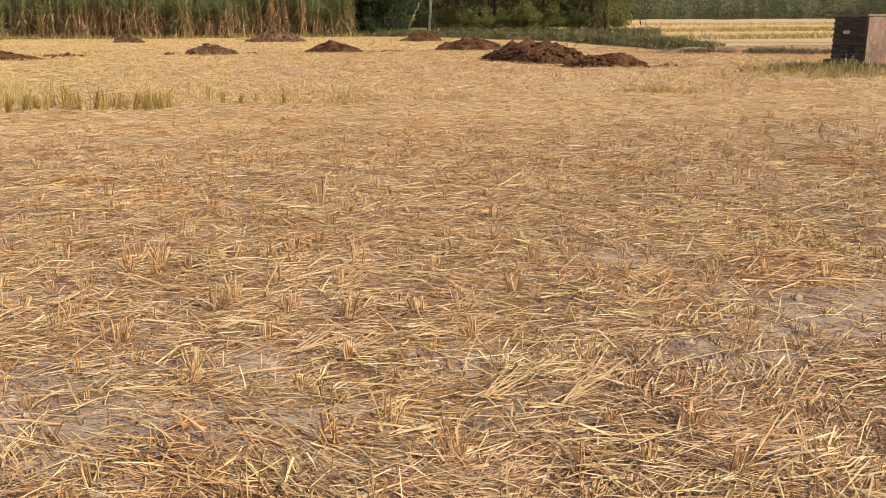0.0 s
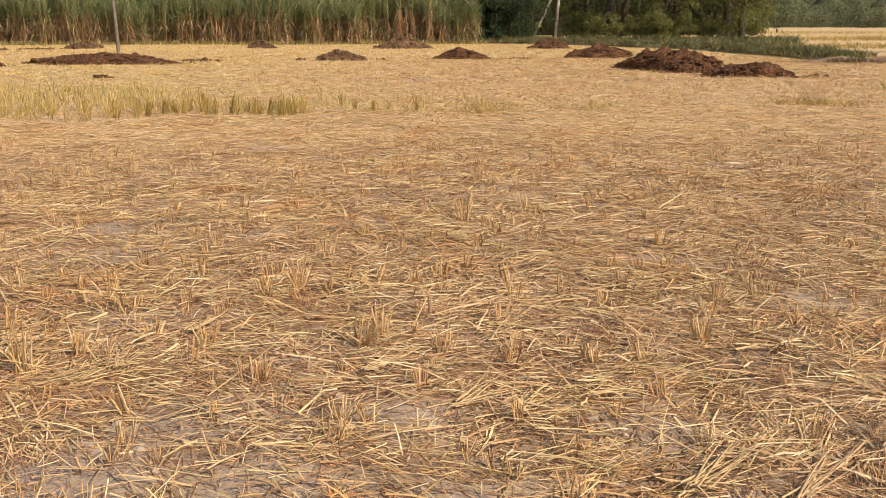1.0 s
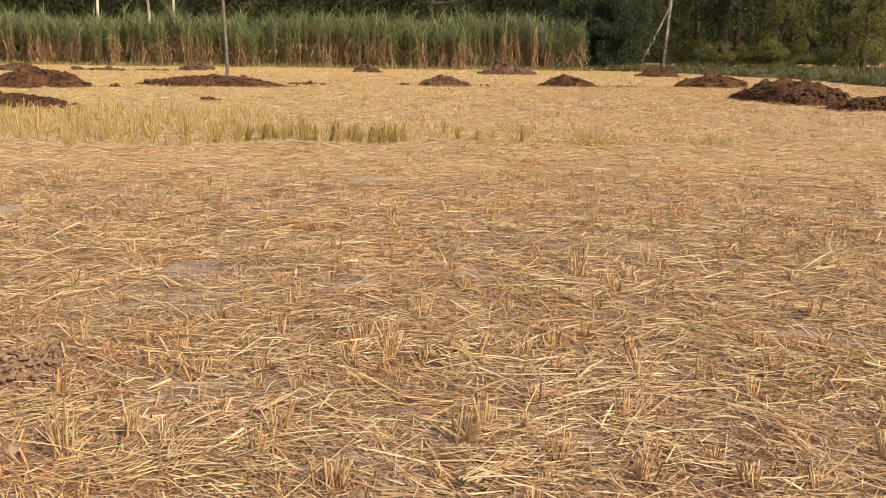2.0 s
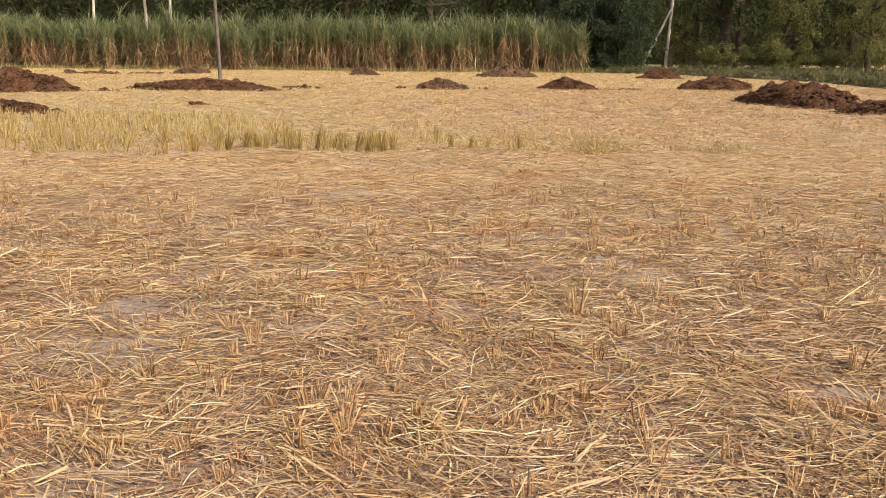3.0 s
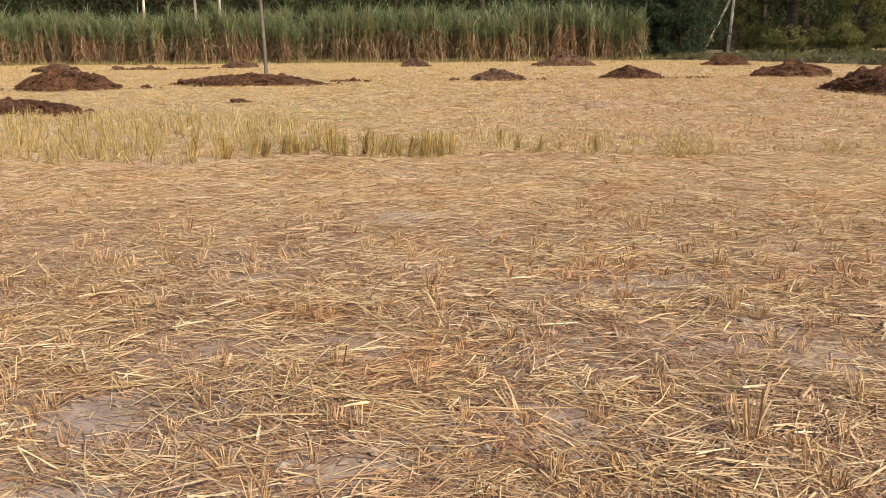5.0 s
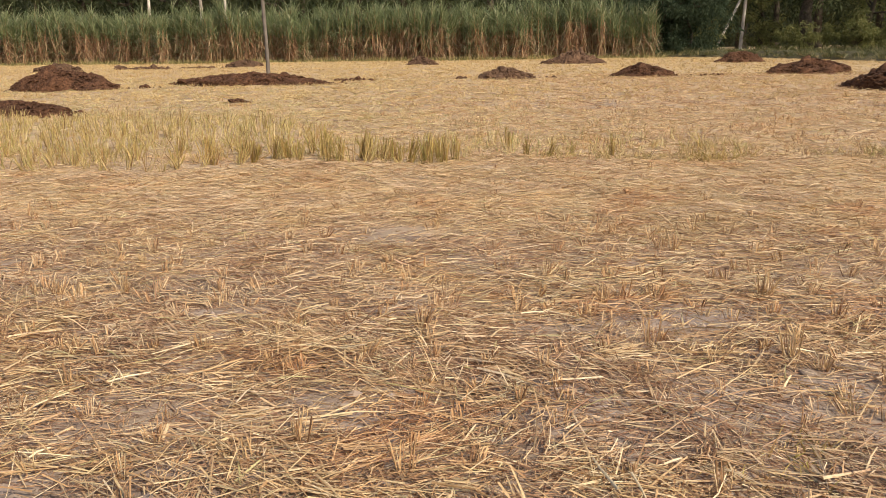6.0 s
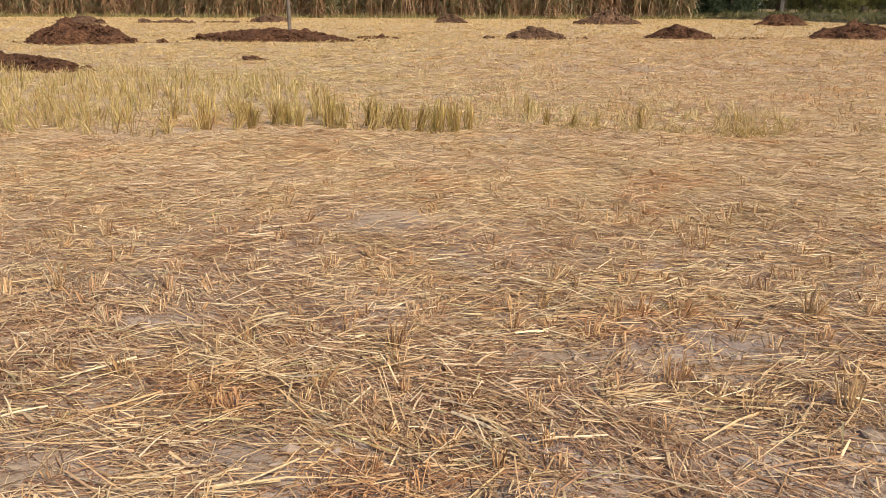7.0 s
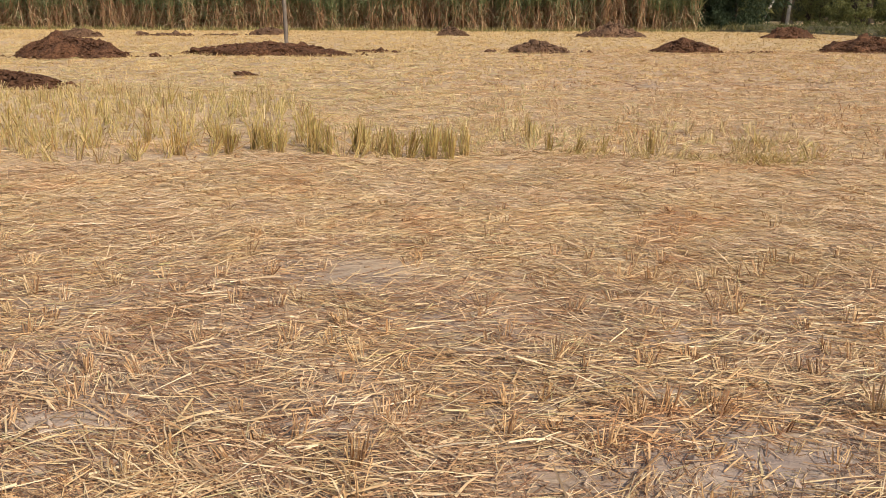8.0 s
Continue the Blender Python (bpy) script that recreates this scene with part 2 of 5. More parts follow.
def brick_material():
    m, nt, b = material("old_brick", 0.92, 0.2)
    p = place_coord(nt)
    info = nt.nodes.new("ShaderNodeObjectInfo")
    # Brick colours darkened so that the wall turned from the sun reads as shaded.
    c = ramp(nt, info.outputs["Random"], [(0.0, (0.075, 0.052, 0.043)), (0.5, (0.10, 0.071, 0.059)), (1.0, (0.135, 0.098, 0.082))])
    c = mix(nt, 0.5, c, mix(nt, 1.0, c, ramp(nt, noise_tex(nt, p, 22.0, 6.0), [(0.3, (0.5, 0.48, 0.45)), (0.6, (1.3, 1.28, 1.25))]), "MULTIPLY"))
    nt.links.new(c, b.inputs["Base Color"])
    bump(nt, b, noise_tex(nt, p, 60.0, 6.0), 0.6, 0.006)
    return m


BRICK = brick_material()

# ---------------------------------------------------------------- mesh helpers
rng = np.random.default_rng(7)


def np_mesh(name, verts, quads, mat, smooth=False):
    """A mesh from an (n, 3) array of points and an (m, 4) array of corners."""
    me = bpy.data.meshes.new(name)
    me.vertices.add(len(verts))
    me.vertices.foreach_set("co", np.ascontiguousarray(verts, np.float32).ravel())
    me.loops.add(quads.size)
    me.loops.foreach_set("vertex_index", np.ascontiguousarray(quads, np.int32).ravel())
    me.polygons.add(len(quads))
    me.polygons.foreach_set("loop_start", np.arange(0, quads.size, 4, dtype=np.int32))
    me.polygons.foreach_set("loop_total", np.full(len(quads), 4, np.int32))
    if smooth:
        me.polygons.foreach_set("use_smooth", np.ones(len(quads), bool))
    me.materials.append(mat)
    me.update()
    me.validate()
    return me


def blades(p0, d, length, width, bend, side, rings=3, roof=True, taper=0.3, ridge=0.35, kink=None):
    """Points and quads of many blades. Each starts at p0, runs along d, is pulled off by bend, and is folded along its middle."""
    n, k = len(p0), 3 if roof else 2
    u = np.linspace(0, 1, rings)
    mid = p0[:, None] + d[:, None] * (length[:, None] * u)[..., None] + bend[:, None] * (u**2)[None, :, None]
    if kink is not None:
        mid = mid + kink[:, None] * (4 * u * (1 - u))[None, :, None]
    w = width[:, None] * (1 - taper * u**1.5) * 0.5
    up = np.cross(side, d)
    up /= np.linalg.norm(up, axis=1, keepdims=True) + 1e-9
    up = np.where(up[:, 2:] < 0, -up, up)
    if roof:
        v = np.stack([mid - side[:, None] * w[..., None], mid + up[:, None] * (w * 2 * ridge)[..., None], mid + side[:, None] * w[..., None]], 2)
    else:
        v = np.stack([mid - side[:, None] * w[..., None], mid + side[:, None] * w[..., None]], 2)
    base = (np.arange(n) * rings * k)[:, None, None]
    i, j = np.meshgrid(np.arange(rings - 1), np.arange(k - 1), indexing="ij")
    a = (i * k + j).ravel()
    q = np.stack([a, a + 1, a + k + 1, a + k], 1)[None] + base
    return v.reshape(-1, 3), q.reshape(-1, 4)


def joined(pieces):
    vs, qs, at = [], [], 0
    for v, q in pieces:
        vs.append(v), qs.append(q + at)
        at += len(v)
    return np.concatenate(vs), np.concatenate(qs)


def waves(x, y, size, seed):
    """A soft random field, about -1 to 1."""
    r = np.random.default_rng(seed)
    out = 0
    for k in range(9):
        a, f, ph = r.uniform(0, 2 * np.pi), r.uniform(0.5, 1.9) * 2 * np.pi / size, r.uniform(0, 6.28)
        out = out + np.sin((x * np.cos(a) + y * np.sin(a)) * f + ph)
    return out / 3.4


def unit(v):
    return v / (np.linalg.norm(v, axis=-1, keepdims=True) + 1e-9)


def part(name, data, parent, label=""):
    ob = new(name, data)
    ob.parent = parent
    if label:
        ob["label"] = label
    return ob


def bm_mesh(name, bm, mat, smooth=False):
    me = bpy.data.meshes.new(name)
    bm.to_mesh(me)
    bm.free()
    me.materials.append(mat)
    if smooth:
        me.shade_smooth()
    return me


def tube(points, radii, sides=8):
    """Points and quads of a bent, tapering tube."""
    pts = np.array(points, float)
    t = unit(np.gradient(pts, axis=0))
    s = unit(np.cross(t, [0.31, 0.87, 0.13]))
    b = np.cross(t, s)
    a = np.linspace(0, 2 * np.pi, sides, endpoint=False)
    ring = np.cos(a)[None, :, None] * s[:, None] + np.sin(a)[None, :, None] * b[:, None]
    v = pts[:, None] + ring * np.array(radii, float)[:, None, None]
    n = len(pts)
    i, j = np.meshgrid(np.arange(n - 1), np.arange(sides), indexing="ij")
    i, j = i.ravel(), j.ravel()
    q = np.stack([i * sides + j, i * sides + (j + 1) % sides, (i + 1) * sides + (j + 1) % sides, (i + 1) * sides + j], 1)
    return v.reshape(-1, 3), q


# ---------------------------------------------------------------- ground


def spread(lo, hi, step, far, grow=1.28):
    mid = list(np.arange(lo, hi + step / 2, step))
    out, s = [], step
    while (out[-1] if out else 0) < far:
        s *= grow
        out.append((out[-1] if out else 0) + s)
    return np.array([lo - v for v in reversed(out)] + mid + [hi + v for v in out])


def ground_height(x, y):
    near = np.clip(1.4 - np.hypot(x, y) / 60, 0, 1)
    return (0.012 * waves(x, y, 0.9, 3) + 0.012 * waves(x, y, 3.1, 4) + 0.004 * waves(x, y, 0.3, 5)) * near


def build_ground():
    gx, gy = spread(-8, 12, 0.15, 1800), spread(-13, 8, 0.15, 1800)
    xx, yy = np.meshgrid(gx, gy)
    v = np.stack([xx, yy, ground_height(xx, yy)], -1).reshape(-1, 3)
    w, h = len(gx), len(gy)
    i, j = np.meshgrid(np.arange(h - 1), np.arange(w - 1), indexing="ij")
    a = (i * w + j).ravel()
    q = np.stack([a, a + 1, a + w + 1, a + w], 1)
    tagged(new("ground", np_mesh("ground", v, q, SOIL, True)), "dry cracked clay of a harvested rice field", "ground", kind="structure")


build_ground()

# ---------------------------------------------------------------- loose straw


BARE = np.array([(0.55, -9.68, 0.5), (1.51, -9.79, 0.3), (2.26, -9.38, 0.25), (4.29, -9.1, 0.6), (3.51, -9.6, 0.35), (0.64, -9.21, 0.25),
                 (1.3, -9.2, 0.25), (2.35, -4.9, 0.5), (1.1, -5.8, 0.3), (-0.57, -5.8, 0.4), (-0.52, -6.6, 0.45), (0.5, -6.25, 0.2),
                 (2.1, -4.6, 0.4), (1.96, -3.68, 0.25), (0.31, -4.91, 0.25), (-0.5, -5.09, 0.3), (1.6, -3.85, 0.3), (0.0, -1.7, 0.4), (3.65, -7.97, 0.3), (4.7, -9.0, 0.4), (-0.95, -7.8, 0.34), (-0.45, -8.62, 0.22), (1.2, -9.75, 0.25), (0.02, -7.98, 0.22),
                 (-0.62, -5.93, 0.35), (2.33, -5.05, 0.3), (-0.61, -3.75, 0.22), (1.3, -3.93, 0.2), (3.0, -7.0, 0.2), (0.6, 1.75, 0.3), (-2.6, 1.8, 0.35)])


def baring(x, y):
    """How far the clay shows through, 0 to 1."""
    out = np.zeros(len(x))
    for cx, cy, r in BARE:
        out = np.maximum(out, np.exp(-(((x - cx) / 1.5) ** 2 + (y - cy) ** 2) / (r * r * 0.95)))
    return out


def straw_bed(name, label, x0, x1, y0, y1, density, length, width, lift, rings, roof, seed, bare=0.35, cut=None, wild=0.4, broad=0.02, mat=None, rise=0.12, low=0.0, taper=0.3, swing=1.0, knot=8):
    """Lying straw over a stretch of the field, thinner over bare patches, mostly across the rows, in swirls and bundles."""
    r = np.random.default_rng(seed)
    n = int((x1 - x0) * (y1 - y0) * density)
    bundles = max(1, n // knot)
    bx, by = r.uniform(x0, x1, bundles), r.uniform(y0, y1, bundles)
    pick = r.integers(0, bundles, n)
    loose = r.random(n) < 0.45
    x = np.where(loose, r.uniform(x0, x1, n), bx[pick] + r.normal(0, 0.045, n))
    y = np.where(loose, r.uniform(y0, y1, n), by[pick] + r.normal(0, 0.045, n))
    swirl = waves(bx, by, 1.3, 21) * 0.8 * swing + waves(bx, by, 5.0, 22) * 0.35 + r.normal(0, 0.35, bundles)
    swirl = np.where(r.random(bundles) < wild * 0.8, r.uniform(-1.57, 1.57, bundles), swirl)
    th = np.where(loose, waves(x, y, 1.3, 21) * 0.8 * swing + waves(x, y, 5.0, 22) * 0.35 + r.normal(0, 0.3 + 0.3 * swing, n), swirl[pick] + r.normal(0, 0.10, n))
    th = np.where(r.random(n) < wild, r.uniform(-1.57, 1.57, n), th) + np.where(r.random(n) < 0.5, np.pi, 0)
    cover = 0.5 + 0.5 * (0.6 * waves(x, y, 1.1, 31) + 0.5 * waves(x, y, 0.45, 32))
    keep = r.random(n) > np.maximum(bare * np.clip(1.3 - 2.2 * cover, 0, 1.2), 0.95 * baring(x, y) * np.clip(1.45 - 0.9 * cover, 0, 1))
    if cut is not None:
        keep &= cut(x, y, r)
    x, y, th = x[keep], y[keep], th[keep]
    n = len(x)
    ln = length * r.lognormal(0, 0.5, n)
    wd = width * r.lognormal(0, 0.32, n)
    big = r.random(n) < broad
    ln, wd = np.where(big, ln * 1.4, ln).clip(0.02, 0.45), np.where(big, wd * 1.9, wd).clip(0, 2.1 * width)
    ph = r.normal(0, 0.12, n)
    up = r.random(n) < rise
    ph = np.where(up, r.uniform(0.15, 0.7, n), ph)
    ln = np.where(up, ln * 0.6, ln)
    d = np.stack([np.cos(th) * np.cos(ph), np.sin(th) * np.cos(ph), np.sin(ph)], 1)
    mound = np.clip(0.6 + 0.7 * waves(x, y, 0.8, 41), 0.15, 2.0)
    z = ground_height(x, y) + 0.004 + lift * mound * (low + (1 - low) * r.random(n) ** 1.2)
    p0 = np.stack([x, y, z], 1) - d * (np.where(up, 0.1, 0.5) * ln)[:, None]
    p0[:, 2] = np.maximum(p0[:, 2], ground_height(p0[:, 0], p0[:, 1]) + 0.003)
    roll = r.normal(0, 0.5, n)
    flat = np.stack([-np.sin(th), np.cos(th), 0 * th], 1)
    side = unit(flat * np.cos(roll)[:, None] + np.cross(d, flat) * np.sin(roll)[:, None])
    bend = flat * (r.normal(0, 0.03, n) * ln)[:, None]
    bend[:, 2] = -np.where(up, 0.25, 0.03) * ln * r.random(n)
    off = flat * (np.where(r.random(n) < 0.14, r.normal(0, 0.10, n), r.normal(0, 0.009, n)) * ln)[:, None]
    off[:, 2] = r.normal(0.01, 0.02, n) * ln
    v, q = blades(p0, d, ln, wd, bend, side, rings, roof, taper, kink=off)
    v[:, 2] = np.maximum(v[:, 2], ground_height(v[:, 0], v[:, 1]) + 0.002)
    tagged(new(name, np_mesh(name, v, q, mat or STRAW)), label, "straw", kind="stuff")


# ---------------------------------------------------------------- standing stubble


def hills(x, y, stalks, height, width, seed, lean=0.22, radius=0.035, rings=2, roof=True, split=0.12):
    """Blades of stubble hills that stand at the points x, y."""
    r = np.random.default_rng(seed)
    n = len(x)
    count = np.maximum(2, r.poisson(stalks, n))
    own = np.repeat(np.arange(n), count)
    m = len(own)
    tilt = r.normal(0, 0.16, (n, 2))
    a, rad = r.uniform(0, 6.28, m), radius * np.sqrt(r.random(m)) * (0.7 + 0.6 * r.random(n))[own]
    off = np.stack([np.cos(a) * rad, np.sin(a) * rad], 1)
    px, py = x[own] + off[:, 0], y[own] + off[:, 1]
    dd = np.concatenate([off / radius * lean + tilt[own] + r.normal(0, 0.09, (m, 2)), np.ones((m, 1))], 1)
    fallen = r.random(m) < split
    dd[fallen, :2] += r.normal(0, 0.9, (fallen.sum(), 2))
    d = unit(dd)
    hill_h = (height if np.ndim(height) else np.full(n, height)) * r.lognormal(0, 0.22, n)
    ln = hill_h[own] * r.uniform(0.62, 1.1, m)
    wd = width * r.lognormal(0, 0.3, m)
    s = unit(np.cross(d, np.stack([np.cos(a + 1.3), np.sin(a + 1.3), 0 * a], 1)))
    bend = np.stack([r.normal(0, 0.06, m), r.normal(0, 0.06, m), -0.03 * r.random(m)], 1) * ln[:, None]
    p0 = np.stack([px, py, ground_height(px, py) - 0.004], 1)
    return blades(p0, d, ln, wd, bend, s, rings, roof, 0.05)


def planted(x0, x1, y0, y1, dx, dy, seed, jitter=0.3, skip=0.0):
    r = np.random.default_rng(seed)
    gx, gy = np.meshgrid(np.arange(x0, x1, dx), np.arange(y0, y1, dy))
    x, y = gx.ravel() + r.normal(0, jitter * dx, gx.size), gy.ravel() + r.normal(0, jitter * dy, gx.size)
    keep = r.random(x.size) >= skip
    return x[keep], y[keep]


def in_fan(x, y, slack=1.0):
    """The wedge of field that lies ahead of the walk."""
    return (x < 1.8 + 0.81 * (y + 12.93) + slack) & (x > 1.2 - 0.67 * (y + 11.2) - slack)


def tall_zone(x, y):
    """The band of tall standing stubble."""
    front = 2.08 + 0.25 * np.sin(x * 2.1) - 0.3 * np.clip(-x - 1.4, 0, 3)
    back = 3.5 + 0.3 * np.sin(x * 1.3) + 2.0 * np.clip(-x - 1.6, 0, 2.3)
    return (x < 0.15 + 0.25 * np.sin(y * 1.7)) & (y > front) & (y < back)


def build_straw():
    fan = lambda x, y, r: in_fan(x, y, 1 + 5 * r.random(len(x)) ** 2)
    close = lambda x, y, r: in_fan(x, y, 0.4 + 1.6 * r.random(len(x)) ** 2) & ((x < 5.5) | (r.random(len(x)) < 0.6))
    short = lambda x, y, r: in_fan(x, y, 0.7 + 2.5 * r.random(len(x)) ** 2) & ~(tall_zone(x, y) & (r.random(len(x)) < 0.7)) & ((x < 7) | (r.random(len(x)) < 0.6))
    # Lower layer, coloured darker than the straw above so gaps look shaded.
    straw_bed("under_chaff", "brown bits of rice straw low on the clay, toned darker", -2.8, 9.0, -10.9, -3.6, 5200, 0.058, 0.0038, 0.016, 2, False, 111, 0.40, close, 0.6, 0.0, DULL_STRAW, 0.1)
    straw_bed("trampled_straw", "loose golden rice straw scattered over cracked clay", -2.8, 9.0, -10.9, -3.6, 1650, 0.125, 0.0042, 0.027, 3, False, 101, 0.52, close, 0.32, 0.05, None, 0.12, 0.2, 0.3, 1.0, 11)
    straw_bed("broad_straw", "broad pale straw blades lying loose", -2.8, 9.0, -10.9, -3.6, 66, 0.19, 0.0075, 0.034, 3, True, 121, 0.6, close, 0.4, 0.0, BROAD, 0.07, 0.55, 0.55, 0.8, 4)
    straw_bed("fine_chaff", "tan broken straw among flattened stalks", -7.0, 10.0, -3.6, -0.9, 1400, 0.085, 0.0036, 0.014, 2, False, 112, 0.3, short, 0.3, 0.0, DULL_STRAW, 0.05, 0.0, 0.3, 0.6)
    straw_bed("pale_chaff", "pale broken straw before the standing stubble", -7.0, 14.5, -1.6, 2.9, 1500, 0.11, 0.0042, 0.012, 2, False, 113, 0.15, short, 0.25, 0.0, PALE, 0.03, 0.0, 0.3, 0.5)
    straw_bed("flattened_straw", "pale flattened rice straw lying across the rows", -7.0, 14.5, -3.6, 2.9, 1650, 0.095, 0.0044, 0.028, 2, False, 102, 0.3, short, 0.36, 0.05, None, 0.07, 0.2, 0.3, 0.6, 6)
    golden = lambda x, r: r.random(len(x)) < np.clip(0.35 - x / 9, 0.1, 0.9)
    for nm, lab, mat, lab2, mat2, yes in (("thin_straw", "dull tan rice straw among short stubble", STRAW, "tan straw litter over the far stubble", STUBBLE, False),
                                          ("golden_straw", "golden rice straw among short stubble", GOLD, "golden straw litter over the far stubble", GOLD, True)):
        straw_bed(nm, lab, -12.0, 20.0, 2.9, 10.0, 720, 0.14, 0.0056, 0.03, 2, False, 103, 0.3, lambda x, y, r: (golden(x, r) == yes) & short(x, y, r), 0.35, 0.02, mat, 0.15)
        straw_bed("distant_" + nm, lab2, -22.0, 33.0, 10.0, 26.0, 140, 0.19, 0.010, 0.035, 2, False, 104, 0.25, lambda x, y, r: (golden(x, r) == yes) & fan(x, y, r), 0.4, 0.0, mat2, 0.12)
    straw_bed("far_straw", "pale straw litter far across the field", -38.0, 22.0, 26.0, 50.0, 26, 0.24, 0.020, 0.02, 2, False, 105, 0.3, fan, 0.5, 0.0, FAR_STUBBLE, 0.02)
    straw_bed("field_straw", "straw litter over the rest of the field", -30.0, 34.0, -40.0, 26.0, 14, 0.22, 0.014, 0.03, 2, False, 106, 0.3, lambda x, y, r: ~in_fan(x, y), 0.5, 0.0, STUBBLE)

    x, y = planted(-3.5, 9.2, -10.9, -3.6, 0.2, 0.19, 201, 0.33, 0.55)
    k = in_fan(x, y, 0.6) & ~((x > -0.9) & (x < 3.3) & (baring(x, y) < 0.45))
    x, y = x[k], y[k]
    v, q = hills(x, y, 15, 0.08, 0.0040, 202, 0.35, 0.032, 2, True, 0.28)
    tagged(new("trodden_stubble", np_mesh("trodden_stubble", v, q, STUBBLE)), "trodden short brown rice stubble in rows", "stubble", kind="stuff")
    x, y = planted(-7.5, 14.5, -3.6, 2.6, 0.2, 0.19, 203, 0.3, 0.55)
    k = in_fan(x, y) & ~tall_zone(x, y) & (np.random.default_rng(213).random(len(x)) > 0.75 * np.clip((y + 2.6) / 1.6, 0, 1))
    x, y = x[k], y[k]
    v, q = hills(x, y, 14, 0.09 - 0.035 * np.clip((y + 1.8) / 2.0, 0, 1), 0.0044, 204, 0.32, 0.033, 2, True, 0.25)
    tagged(new("short_stubble", np_mesh("short_stubble", v, q, STUBBLE)), "short flattened tan rice stubble", "stubble", kind="stuff")
    x, y = planted(-12, 21, 2.6, 12.0, 0.22, 0.21, 205, 0.28, 0.35)
    k = in_fan(x, y) & ~tall_zone(x, y)
    x, y = x[k], y[k]
    gold = np.random.default_rng(214).random(len(x)) < np.clip(0.4 - x / 9, 0.15, 0.9)
    for nm, lab, mat, k in (("stubble_rows", "ankle-high tan rice stubble in rows", STUBBLE, ~gold), ("golden_stubble_rows", "ankle-high golden rice stubble in rows", GOLD, gold)):
        v, q = hills(x[k], y[k], 9, 0.075 + 0.03 * waves(x[k], y[k], 4, 61), 0.0055, 206, 0.5, 0.05, 2, False, 0.35)
        tagged(new(nm, np_mesh(nm, v, q, mat)), lab, "stubble", kind="stuff")
    x, y = planted(-24, 33, 12.0, 26.0, 0.25, 0.24, 207, 0.25, 0.25)
    k = in_fan(x, y)
    x, y = x[k], y[k]
    v, q = hills(x, y, 5, 0.085 + 0.03 * waves(x, y, 5, 62), 0.010, 208, 0.8, 0.07, 2, False, 0.4)
    tagged(new("distant_stubble", np_mesh("distant_stubble", v, q, FAR_STUBBLE)), "tan rice stubble spreading into the distance", "stubble", kind="stuff")
    x, y = planted(-40, 19, 26.0, 50.0, 0.42, 0.40, 209, 0.3, 0.2)
    k = in_fan(x, y)
    x, y = x[k], y[k]
    v, q = hills(x, y, 5, 0.08, 0.018, 210, 0.9, 0.12, 2, False, 0.4)
    tagged(new("far_stubble", np_mesh("far_stubble", v, q, FAR_STUBBLE)), "golden stubble at the far side of the field", "stubble", kind="stuff")

    x, y = planted(-0.2, 3.6, 2.5, 4.6, 0.21, 0.22, 215, 0.3, 0.45)
    v, q = hills(x, y, 15, 0.13 + 0.04 * waves(x, y, 0.8, 64), 0.005, 216, 0.3, 0.04, 2, True, 0.25)
    tagged(new("sparse_stubble", np_mesh("sparse_stubble", v, q, GOLD)), "sparse shin-high golden stubble behind the flattened straw", "stubble", kind="stuff")


build_straw()


def tuft_mesh(name, seed, stalks, height, width, mat, lean=0.3, radius=0.05, split=0.1):
    v, q = hills(np.zeros(1), np.zeros(1), stalks, height, width, seed, lean, radius, 3, True, split)
    v[:, 2] -= ground_height(np.zeros(1), np.zeros(1))[0]
    return np_mesh(name, v, q, mat)


